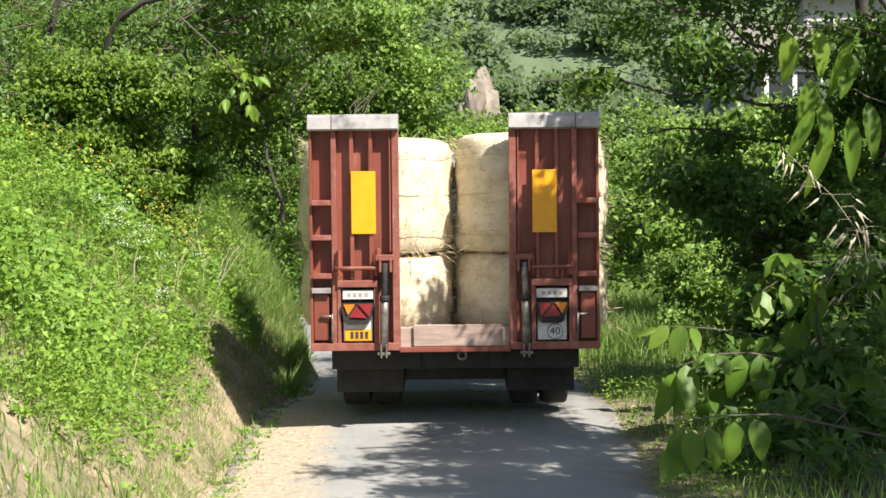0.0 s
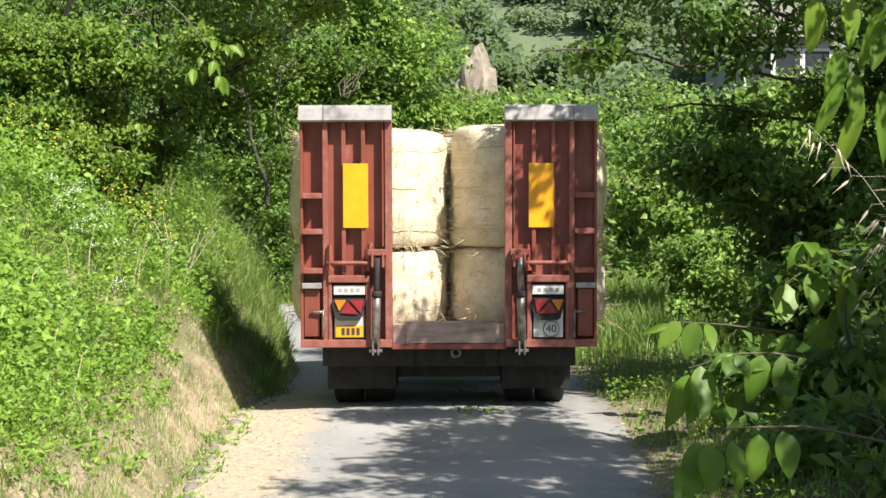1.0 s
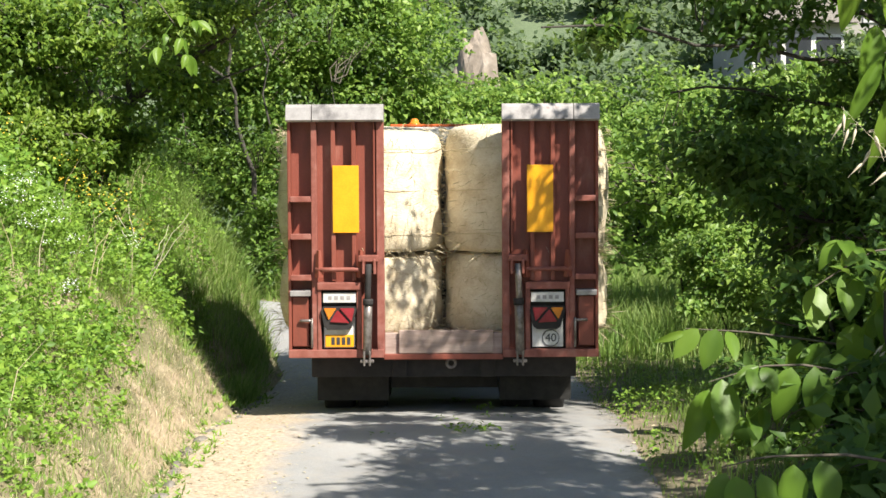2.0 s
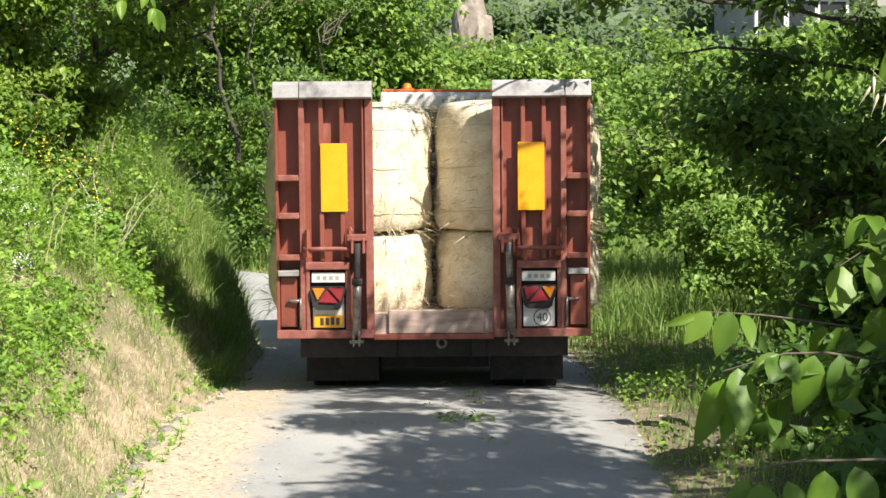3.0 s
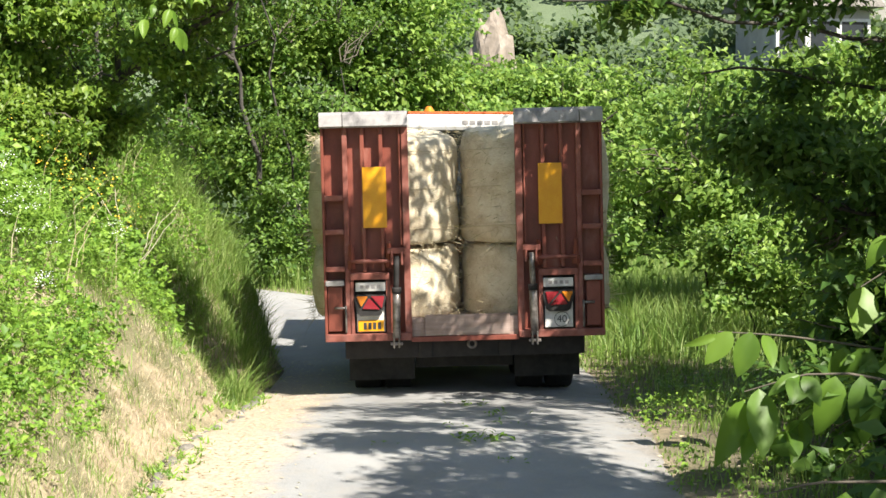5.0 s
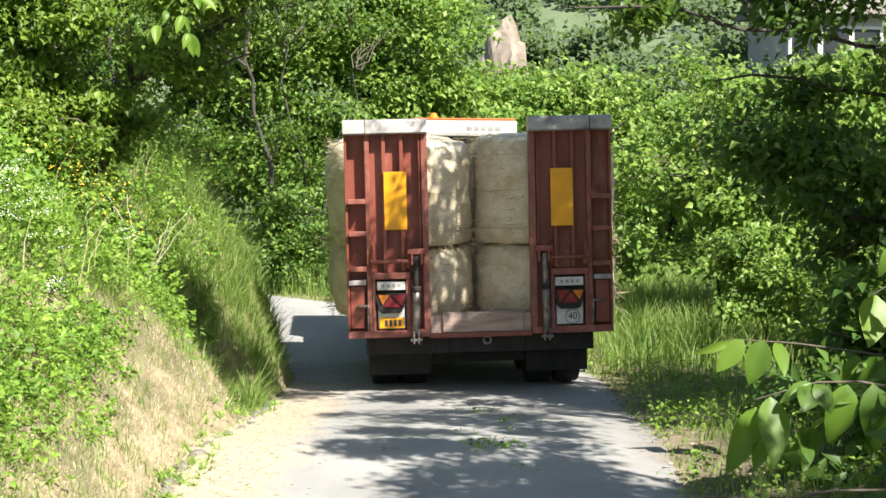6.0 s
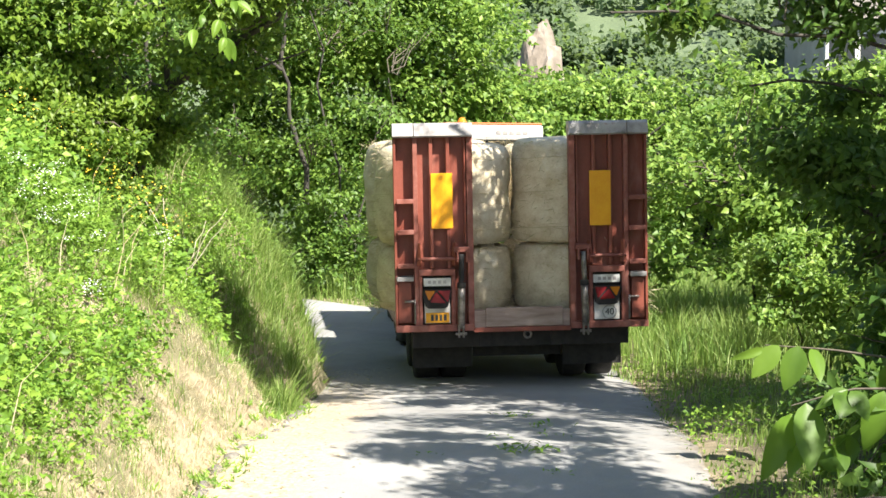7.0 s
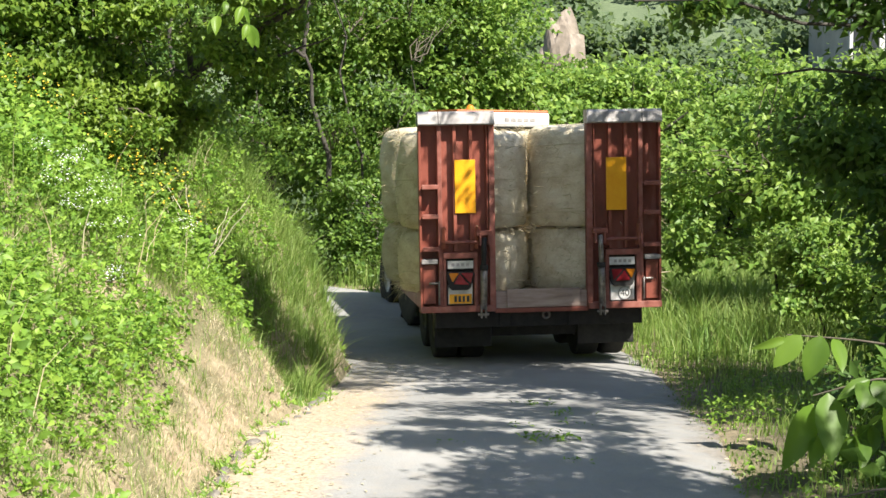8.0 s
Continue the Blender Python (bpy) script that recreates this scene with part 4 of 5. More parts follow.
# ---- gutter and litter ----


# rough stones lining the gutter
for k in range(34):
    y = 7.2 + k * 0.32 + RNG.uniform(-0.1, 0.1)
    bm = bmesh.new()
    bmesh.ops.create_icosphere(bm, subdivisions=2, radius=1)
    sc = Vector((RNG.uniform(0.04, 0.07), RNG.uniform(0.09, 0.15), RNG.uniform(0.03, 0.055)))
    for v in bm.verts:
        v.co = Vector((v.co.x * sc.x, v.co.y * sc.y, v.co.z * sc.z)) * (1 + 0.3 * noise.noise(v.co * 1.3 + Vector((k, 0, 0))))
    st = tagged(new("gutter_stone", bm_mesh("gutter_stone", bm, M_STONE)), "rough grey stone bedded along the gutter", "stone", "gutter stones")
    x = -0.2 - EDGE_L + 0.02 + 0.10 * min(1.0, max(-0.6, (y - 12) / 4)) - 0.10 * float(waves(np.array([-1.9]), np.array([y]), 1.1, 1.0)[0])
    st.location = (x, y, float(ground_z(np.array([x]), np.array([y]))[0]))
    st.rotation_euler = (0, 0, RNG.uniform(-0.25, 0.25))
# chaff and dead leaves on the lane's edges
at, side = scatter(15000, -2.2, 2.4, 8, 19, lambda x, y, s, ny: ((s > -1.9) & (s < -1.9 + 1.15 * RNG.uniform(0, 1, len(s)) ** 0.7)) | ((s > 2.3 - 1.1 * RNG.uniform(0, 1, len(s)) ** 0.7) & (s < 2.4) & (RNG.uniform(0, 1, len(s)) < 0.3)))
n = len(at)
at[:, 2] = np.maximum(lane_z(at[:, 1]) + 0.03 * (1 - (side / 1.5) ** 2) - 0.006, ground_z(at[:, 0], at[:, 1]) + 0.004)
L = RNG.uniform(0.015, 0.05, n)
stuff("leaf_litter", leaves_mesh("leaf_litter", at, rand_dirs(n) * (1, 1, 0.08), unit(RNG.normal(0, 0.2, (n, 3)) + UP), L, L * 0.35, M_STRAW, 0.1, 0.0), "dry leaf litter along the lane", "leaf litter")

# ---- right verge ----
at, side = scatter(135000, -7, 8, 8, 30, lambda x, y, s, ny: (s - EDGE_R > -0.18 + 0.14 * waves(x, y, 3.1, 2)) & (s - EDGE_R < 6))
k = RNG.uniform(0, 1, len(at)) < np.where(at[:, 1] > 17.5, 1.0, np.clip(0.65 + 0.4 * waves(at[:, 0], at[:, 1], 2.0, 6), 0.2, 1))
at, side = at[k], side[k]
n = len(at)
h = np.where(at[:, 1] > 18.2, RNG.uniform(0.2, 0.62, n), RNG.uniform(0.05, 0.22, n)) * np.clip((side - EDGE_R + 0.15) / 0.6, 0.25, 1)
stuff("verge_grass", blades_mesh("verge_grass", at, RNG.normal(0, 0.4, (n, 3)) * (1, 1, 0), h, RNG.uniform(0.006, 0.014, n), M_GRASS), "fresh green grass on the verge", "grass")
at, side = scatter(3400, 0.9, 6, 8, 19.5, lambda x, y, s, ny: (s - EDGE_R > -0.12) & (s - EDGE_R < 4))
at = at[waves(at[:, 0], at[:, 1], 2.4, 4) > 0.05]
i = np.repeat(np.arange(len(at)), 7)
at = at[i] + RNG.normal(0, 0.05, (len(i), 3)) * (1, 1, 0) + UP * RNG.uniform(0.0, 0.22, len(i))[:, None]
n = len(at)
L = RNG.uniform(0.02, 0.06, n)
stuff("verge_weed", leaves_mesh("verge_weed", at, rand_dirs(n) * (1, 1, 0.4), unit(RNG.normal(0, 0.4, (n, 3)) + (0, -0.2, 1)), L, L * 0.6, M_HERB), "broad-leaved weeds on the shaded verge", "weed")

# thin grass on the ground beside the first stretch of the lane
at, side = scatter(26000, -5, 6, -9, 8, lambda x, y, s, ny: (s - EDGE_R > 0.0) | (-s - EDGE_L > 0.1))
n = len(at)
stuff("roadside_grass", blades_mesh("roadside_grass", at, RNG.normal(0, 0.5, (n, 3)) * (1, 1, 0), RNG.uniform(0.06, 0.24, n), RNG.uniform(0.008, 0.016, n), M_GRASS), "short green grass beside the lane", "grass")

# ---- weeds in the lane ----


def lane_weed(x, y, size, count, label):
    base = np.array([x, y, float(lane_z(y)) + 0.012])
    n = count
    a = RNG.uniform(0, 2 * np.pi, n)
    way = np.stack([np.cos(a), np.sin(a), RNG.uniform(0.1, 0.9, n)], -1)
    L = RNG.uniform(0.5, 1.0, n) * size
    at = RNG.normal(0, 1, (n, 3)) * (size * 1.1, size * 0.8, 0) + UP * RNG.uniform(0, size * 0.5, n)[:, None]
    ob = tagged(new("road_weed", leaves_mesh("road_weed", at, way, unit(RNG.normal(0, 0.3, (n, 3)) + UP), L, L * 0.4, M_HERB)), label, "weed", "weeds in the lane")
    ob.location = base
    return tagged(ob, kind="stuff")


for x, y, s, k in ((0.10, 12.1, 0.09, 46), (0.24, 13.55, 0.07, 16), (0.02, 14.6, 0.07, 24), (0.30, 11.5, 0.05, 14), (-0.10, 12.7, 0.05, 12), (-0.62, 12.0, 0.04, 8), (0.28, 12.9, 0.05, 10)):
    lane_weed(x, y, s, k, "small green weed sprouting from the asphalt")

# ---- walnut boughs close to the camera ----


def leaflet_mesh(bend, fold):
    """One leaflet along +y, 1 long, 0.46 wide, with a midrib fold and a drooping tip."""
    t = np.linspace(0, 1, 10)
    w = 0.25 * np.sin(np.pi * np.clip(t, 0, 1) ** 0.85) ** 0.8 * (1 - 0.25 * t)
    w[-1] = 0.002
    w[0] = 0.006
    rows = []
    for k, (tt, ww) in enumerate(zip(t, w)):
        y, z = tt * (1 - 0.12 * bend * tt), -bend * 0.45 * tt * tt
        for s in (-1, -0.5, 0, 0.5, 1):
            rows.append((s * ww, y, z + abs(s) * ww * fold + 0.006 * math.sin(9 * tt + s * 2)))
    n = 10
    f = [(i * 5 + j, i * 5 + j + 1, (i + 1) * 5 + j + 1, (i + 1) * 5 + j) for i in range(n - 1) for j in range(4)]
    return add_faces("leaflet", rows, f, M_LEAF_WALNUT, True)


LEAFLETS = [leaflet_mesh(b, f) for b, f in ((0.3, 0.25), (0.7, 0.35), (1.1, 0.2), (0.5, 0.5))]


def walnut_leaf(bough, off, base, way, length, pairs, size, droop=0.5):
    """A compound leaf: a thin stalk with paired leaflets hanging from it."""
    base, way = np.array(base, float), unit(np.array(way, float))
    k = np.linspace(0, 1, 8)[:, None]
    pts = base + way * length * k - UP * droop * length * 0.5 * k * k
    stalk = part("leaf_stalk", tubes_mesh("leaf_stalk", [(pts, np.linspace(0.004, 0.0015, 8))], M_HERB, 5), bough)
    stalk.location = -off
    side = unit(np.cross(way, UP))
    spots = [(0.45 + 0.5 * j / max(1, pairs - 1), s) for j in range(pairs) for s in (-1, 1)] + [(1.0, 0)]
    for q, s in spots:
        p = base + way * length * q - UP * droop * length * 0.5 * q * q
        d = unit(way * (0.5 if s else 1) + side * s * RNG.uniform(0.5, 0.95) - UP * RNG.uniform(0.35, 1.1) + RNG.normal(0, 0.12, 3))
        up = unit(UP * 0.8 + np.array([0.15, -0.55, 0.1]) + RNG.normal(0, 0.25, 3))
        x = unit(np.cross(d, up))
        z = np.cross(x, d)
        L = size * RNG.uniform(0.75, 1.15) * (0.75 + 0.4 * q)
        m = Matrix(((x[0], d[0], z[0], p[0] - off[0]), (x[1], d[1], z[1], p[1] - off[1]), (x[2], d[2], z[2], p[2] - off[2]), (0, 0, 0, 1)))
        ob = part("leaflet", LEAFLETS[int(RNG.integers(4))], bough)
        ob.matrix_basis = m @ Matrix.Scale(L, 4)


def walnut_bough(label, spine, radius, leaves):
    off = np.array(spine[0], float)
    bough = tagged(new("walnut_bough"), label, "tree branch")
    bough.location = off
    pts = np.array(spine, float)
    k = np.linspace(0, len(pts) - 1, 12)
    pts = np.stack([np.interp(k, np.arange(len(pts)), pts[:, j]) for j in range(3)], -1)
    stem = part("stem", tubes_mesh("stem", [(pts, np.linspace(radius, radius * 0.3, 12))], M_TWIG, 7), bough)
    stem.location = -off
    for base, way, length, pairs, size in leaves:
        walnut_leaf(bough, off, base, way, length, pairs, size)
    return bough




def set_leaflets(bough, y, rows):
    """Leaflets of a bough by stalk end, tip and width, hanging about the depth y."""
    off = np.array(bough.location)
    for bx, bz, tx, tz, w in rows:
        a = np.array([bx, y + RNG.uniform(-0.06, 0.06), bz])
        d = np.array([tx, y - 0.12 + RNG.uniform(-0.08, 0.04), tz]) - a
        L = float(np.linalg.norm(d))
        d = d / L
        up = np.array([0.25, -0.85, 0.5]) + RNG.normal(0, 0.15, 3)
        x = unit(np.cross(d, up))
        z = np.cross(x, d)
        p = a - off
        m = Matrix(((x[0], d[0], z[0], p[0]), (x[1], d[1], z[1], p[1]), (x[2], d[2], z[2], p[2]), (0, 0, 0, 1)))
        part("leaflet", LEAFLETS[int(RNG.integers(4))], bough).matrix_basis = m @ Matrix.Diagonal((w / 0.44, L * 1.06, L * 0.8, 1))


upper = walnut_bough("walnut twig with fresh light green leaflets beside the lane", [(3.6, 12.2, 0.6), (2.6, 11.85, 0.8), (2.1, 11.8, 0.87), (1.66, 11.75, 0.9)], 0.012, [])
set_leaflets(upper, 11.75, [(1.66, 0.88, 1.44, 0.81, 0.06), (1.75, 0.90, 1.57, 0.70, 0.14), (1.88, 0.90, 1.78, 0.62, 0.17), (1.98, 0.88, 2.01, 0.70, 0.11), (2.5, 0.80, 2.45, 0.42, 0.24), (2.89, 0.93, 2.88, 0.58, 0.27), (3.17, 0.84, 3.12, 0.62, 0.16)])
lower = walnut_bough("walnut twig with broad drooping leaflets, partly sunlit", [(3.3, 11.4, 0.5), (2.42, 11.1, 0.71), (2.09, 11.05, 0.71), (1.73, 11.05, 0.6)], 0.012, [])
set_leaflets(lower, 11.0, [(1.73, 0.55, 1.55, 0.17, 0.19), (1.82, 0.62, 1.83, 0.25, 0.21), (1.77, 0.36, 1.71, 0.20, 0.11), (2.07, 0.71, 1.86, 0.62, 0.09), (2.05, 0.69, 2.00, 0.58, 0.16), (2.08, 0.71, 2.18, 0.58, 0.12), (2.3, 0.7, 2.2, 0.35, 0.2), (2.45, 0.7, 2.5, 0.3, 0.22)])
foot = walnut_bough("low walnut twig with leaflets hanging over the lane's edge", [(3.0, 8.9, 0.3), (2.2, 8.7, 0.5), (1.7, 8.65, 0.5), (1.45, 8.6, 0.45)], 0.012, [])
set_leaflets(foot, 8.6, [(1.48, 0.41, 1.36, 0.19, 0.13), (1.45, 0.26, 1.31, 0.07, 0.19), (1.53, 0.40, 1.54, 0.12, 0.18), (1.66, 0.42, 1.74, 0.14, 0.18), (1.85, 0.46, 1.82, 0.16, 0.18), (2.0, 0.48, 2.06, 0.2, 0.18)])
dim = walnut_bough("walnut bough with large leaflets hanging in deep shade", [(4.2, 12.0, 1.3), (3.5, 11.9, 1.5), (3.0, 11.8, 1.45), (2.6, 11.75, 1.2)], 0.014,
                   [((3.3, 11.8, 1.5), (-0.4, -0.3, -0.5), 0.5, 3, 0.24), ((3.6, 11.8, 1.45), (0.1, -0.4, -0.4), 0.5, 3, 0.24), ((3.0, 11.8, 1.4), (-0.3, -0.3, 0.3), 0.45, 2, 0.22)])
set_leaflets(dim, 11.7, [(3.28, 0.54, 3.05, 0.09, 0.24), (2.84, 1.31, 2.82, 0.99, 0.21), (3.11, 1.34, 3.09, 1.02, 0.19), (3.39, 0.56, 3.39, 0.12, 0.27), (2.66, 0.80, 2.45, 0.36, 0.27), (2.62, 1.2, 2.55, 0.9, 0.22)])
walnut_bough("walnut bough with dark leaflets filling the shade by the verge", [(3.6, 11.6, 0.2), (3.0, 11.5, 0.45), (2.3, 11.4, 0.5)], 0.014,
                    [((3.0, 11.5, 0.5), (-0.5, -0.3, 0.3), 0.5, 3, 0.24), ((2.7, 11.45, 0.5), (-0.4, -0.4, -0.2), 0.5, 3, 0.24), ((2.4, 11.4, 0.5), (-0.5, -0.3, -0.1), 0.45, 3, 0.22), ((3.3, 11.5, 0.4), (0.1, -0.5, 0.3), 0.5, 3, 0.24), ((2.9, 11.5, 0.4), (0.2, -0.5, 0.0), 0.5, 3, 0.24)])
high_bough = walnut_bough("high walnut twig with long curved light green leaflets", [(4.4, 12.1, 2.7), (3.62, 12.05, 2.95), (3.48, 12.0, 3.03), (3.14, 11.95, 2.9)], 0.010, [])
set_leaflets(high_bough, 11.95, [(3.11, 2.85, 2.84, 2.36, 0.13), (3.29, 2.72, 3.02, 2.04, 0.15), (3.19, 2.92, 3.21, 2.52, 0.16), (3.43, 2.77, 3.45, 2.19, 0.17), (3.6, 2.9, 3.66, 2.4, 0.17)])
top_bough = walnut_bough("walnut bough with large dark leaflets overhead", [(4.5, 12.4, 3.3), (3.6, 12.3, 3.6), (2.95, 12.2, 3.6)], 0.012, [((3.6, 12.3, 3.6), (-0.2, -0.4, -0.3), 0.5, 3, 0.24)])
set_leaflets(top_bough, 12.2, [(2.92, 3.56, 2.94, 3.07, 0.20), (3.15, 3.12, 3.02, 2.65, 0.19), (3.46, 3.42, 3.30, 2.95, 0.19), (3.2, 3.6, 3.25, 3.15, 0.18)])
walnut_bough("walnut twig hanging over the bank in the sun", [(-2.9, 13.6, 3.9), (-2.45, 13.2, 3.5), (-2.22, 13.05, 3.2)], 0.010,
             [((-2.22, 13.05, 3.2), (0.25, -0.2, -0.5), 0.22, 2, 0.16), ((-2.25, 13.05, 3.22), (-0.3, -0.2, -0.4), 0.2, 2, 0.14), ((-2.3, 13.1, 3.3), (0.5, -0.1, 0.0), 0.24, 2, 0.14)])


def oat_stem(spine, count, size=1.0):
    off = np.array(spine[0], float)
    root = tagged(new("wild_oat"), "pale dry wild oat stem with hanging spikelets", "grass stem", "wild oats")
    root.location = off
    pts = np.array(spine, float)
    k = np.linspace(0, len(pts) - 1, 16)
    pts = np.stack([np.interp(k, np.arange(len(pts)), pts[:, j]) for j in range(3)], -1)
    st = part("stem", tubes_mesh("stem", [(pts, np.linspace(0.003, 0.001, 16))], M_OAT, 5), root)
    st.location = -off
    for i in range(count):
        p = pts[int(15 - 9 * i / count)] + RNG.normal(0, 0.01, 3)
        a = RNG.uniform(0, 2 * np.pi)
        out = np.array([math.cos(a), 0.4 * math.sin(a), -0.1]) * RNG.uniform(0.04, 0.14) * size
        arm = np.stack([p, p + out + UP * 0.02, p + out * 1.25 - UP * 0.02])
        pe = part("pedicel", tubes_mesh("pedicel", [(arm, [0.0012, 0.001, 0.0008])], M_OAT, 4), root)
        pe.location = -off
        sp = part("spikelet", SPIKE, root)
        d = unit(np.array([out[0] * 3, out[1], -RNG.uniform(0.2, 0.6)]))
        q = Vector(d).to_track_quat("Z", "Y")
        sp.matrix_basis = Matrix.Translation(Vector(arm[-1] - off)) @ q.to_matrix().to_4x4() @ Matrix.Scale(RNG.uniform(0.9, 1.4) * size, 4)


SPIKE = lathe("spikelet", [(0.0005, 0), (0.006, 0.012), (0.007, 0.025), (0.0045, 0.045), (0.001, 0.07), (0.0004, 0.095)], M_OAT, 8)
oat_stem([(3.5, 11.6, 0.2), (3.55, 11.6, 1.2), (3.42, 11.6, 1.75), (3.2, 11.6, 2.06), (2.94, 11.6, 2.31), (2.75, 11.6, 2.5)], 16, 1.45)
oat_stem([(3.4, 11.5, 0.2), (3.5, 11.5, 1.2), (3.46, 11.5, 1.8), (3.38, 11.5, 1.7), (3.32, 11.5, 1.1)], 18, 1.45)
oat_stem([(3.7, 11.6, 0.2), (3.62, 11.6, 1.0), (3.5, 11.6, 1.55), (3.36, 11.6, 1.5), (3.3, 11.6, 0.9)], 16, 1.45)
oat_stem([(3.3, 11.4, 0.2), (3.35, 11.4, 0.8), (3.25, 11.4, 1.0), (3.15, 11.4, 0.75)], 10, 1.45)

# ---- trailer (origin on the lane under its rear face, y forward) ----
trailer = tagged(new("low_loader_trailer"), "rust-red farm trailer with two raised loading ramps and worn paint", "trailer")


def merged(name, mat, parent, boxes, label=""):
    bm = bmesh.new()
    for b in boxes:
        box_into(bm, *b)
    return part(name, bm_mesh(name, bm, mat), parent, label)


def span(sx, a, b):
    return (min(sx * a, sx * b), max(sx * a, sx * b))


def rod(name, a, b, r, mat, parent, label="", sides=12):
    k = np.linspace(0, 1, 4)[:, None]
    p = np.array(a) + (np.array(b) - np.array(a)) * k
    ends = 0.02 * (np.array(b) - np.array(a))
    p = np.concatenate([[p[0] - ends * 0.01], p, [p[-1] + ends * 0.01]])
    v, f = tube_arrays(p, [0.0005, r, r, r, r, 0.0005], sides)
    return part(name, add_faces(name, v, f, mat, False), parent, label)


def disc(name, x, y, z, r, thick, mat, parent, label=""):
    me = lathe(name, [(0, -thick), (r * 0.94, -thick), (r, -thick * 0.6), (r, 0), (0, 0)], mat, 28, "Y")
    ob = part(name, me, parent, label)
    ob.location = (x, y, z)
    return ob


def word(text, x, y, z, size, mat, parent, name="lettering"):
    cu = bpy.data.curves.new(name, "FONT")
    cu.body, cu.size, cu.align_x, cu.align_y, cu.extrude = text, size, "CENTER", "CENTER", 0.0015
    cu.materials.append(mat)
    ob = part(name, cu, parent)
    ob.location, ob.rotation_euler = (x, y, z), (radians(90), 0, 0)
    return ob


def loading_ramp(sx):
    panel = merged("ramp", M_RED, trailer, [(*span(sx, 0.50, 1.04), 0.03, 0.05, 1.20, 2.52), (*span(sx, 1.04, 1.24), 0.07, 0.09, 0.64, 2.52), (*span(sx, 0.50, 1.04), 0.05, 0.07, 0.62, 1.2)],
                   "folded steel ramp, rust-red paint streaked with dust")
    for a, b, z0 in ((0.475, 0.535, 0.62), (0.545, 0.56, 1.45), (0.70, 0.735, 1.22), (0.865, 0.90, 1.22), (1.015, 1.06, 0.62), (1.225, 1.25, 0.62)):
        x0, x1 = span(sx, a, b)
        box("rib", (x0, x1, -0.05, 0.06, z0, 2.51), M_RED_WORN if a in (0.475, 1.015) else M_RED, panel)
    for a, b in ((0.475, 1.045), (1.052, 1.255)):
        bm = bmesh.new()
        x0, x1 = span(sx, a, b)
        prof = [(0.10, 2.50), (-0.09, 2.50), (-0.105, 2.515), (-0.085, 2.615), (-0.06, 2.64), (0.10, 2.64)]
        lo = [bm.verts.new((x0, y, z)) for y, z in prof]
        hi = [bm.verts.new((x1, y, z)) for y, z in prof]
        bm.faces.new(lo)
        bm.faces.new(hi[::-1])
        for i in range(6):
            bm.faces.new((lo[i], hi[i], hi[(i + 1) % 6], lo[(i + 1) % 6]))
        bmesh.ops.recalc_face_normals(bm, faces=bm.faces)
        part("cap", bm_mesh("cap", bm, M_CAP), panel, "scuffed grey steel lip")
    for z in (1.87, 1.57, 1.24):
        merged("step", M_RED_WORN, panel, [(*span(sx, 1.06, 1.225), -0.10, 0.07, z - 0.012, z + 0.012), (*span(sx, 1.06, 1.225), -0.105, -0.09, z - 0.012, z + 0.035)])
    box("reflector", (*span(sx, 0.675, 0.885), -0.066, -0.054, 1.61, 2.15), M_YELLOW, panel, "yellow reflective marker plate", 0.003)
    box("bottom_rail", (*span(sx, 0.48, 1.25), -0.07, 0.10, 0.60, 0.665), M_RED_WORN, panel)
    box("locker_door", (*span(sx, 1.09, 1.22), -0.03, 0.06, 0.69, 1.09), M_RED, panel)
    box("locker_lintel", (*span(sx, 1.07, 1.235), -0.08, 0.06, 1.10, 1.145), M_CAP, panel)
    rod("latch", (sx * 1.16, -0.05, 0.90), (sx * 1.06, -0.06, 0.90), 0.012, M_STEEL, panel)
    rod("latch_pin", (sx * 1.06, -0.065, 0.68), (sx * 1.06, -0.065, 0.92), 0.010, M_STEEL, panel)
    rod("hinge_bar", (sx * 1.03, -0.085, 1.315), (sx * 0.56, -0.085, 1.315), 0.018, M_RED_WORN, panel)
    for x in (1.0, 0.665):
        bm = bmesh.new()
        bmesh.ops.create_cone(bm, segments=4, radius1=0.035, radius2=0.018, depth=0.22, cap_ends=True, matrix=Matrix.Translation((sx * x, -0.075, 1.36)))
        part("bracket", bm_mesh("bracket", bm, M_RED), panel)
    merged("clevis", M_RED_WORN, panel, [(*span(sx, 0.52, 0.68), -0.13, -0.03, 1.38, 1.43), (*span(sx, 0.54, 0.56), -0.14, -0.03, 1.28, 1.40), (*span(sx, 0.63, 0.65), -0.14, -0.03, 1.28, 1.40)])
    # hydraulic ram
    rod("ram_rod", (sx * 0.598, -0.115, 1.36), (sx * 0.61, -0.115, 1.02), 0.026, M_STEEL if sx > 0 else M_DARK, trailer)
    rod("ram_barrel", (sx * 0.605, -0.115, 1.06), (sx * 0.615, -0.115, 0.63), 0.036, M_STEEL, trailer, "grey hydraulic ram barrel")
    rod("ram_collar", (sx * 0.604, -0.115, 1.08), (sx * 0.606, -0.115, 1.03), 0.043, M_DARK, trailer)
    merged("ram_foot", M_STEEL, trailer, [(*span(sx, 0.585, 0.60), -0.15, -0.08, 0.54, 0.66), (*span(sx, 0.63, 0.645), -0.15, -0.08, 0.54, 0.66), (*span(sx, 0.56, 0.67), -0.135, -0.10, 0.565, 0.59)])
    # lamp box
    merged("lamp_box", M_RED_WORN, trailer, [(*span(sx, 0.66, 0.70), -0.06, 0.05, 0.66, 1.19), (*span(sx, 0.985, 1.015), -0.06, 0.05, 0.66, 1.19), (*span(sx, 0.66, 1.015), -0.075, 0.05, 1.15, 1.21)])
    box("lamp_back", (*span(sx, 0.70, 0.985), 0.0, 0.03, 0.66, 1.15), M_DARK, trailer)
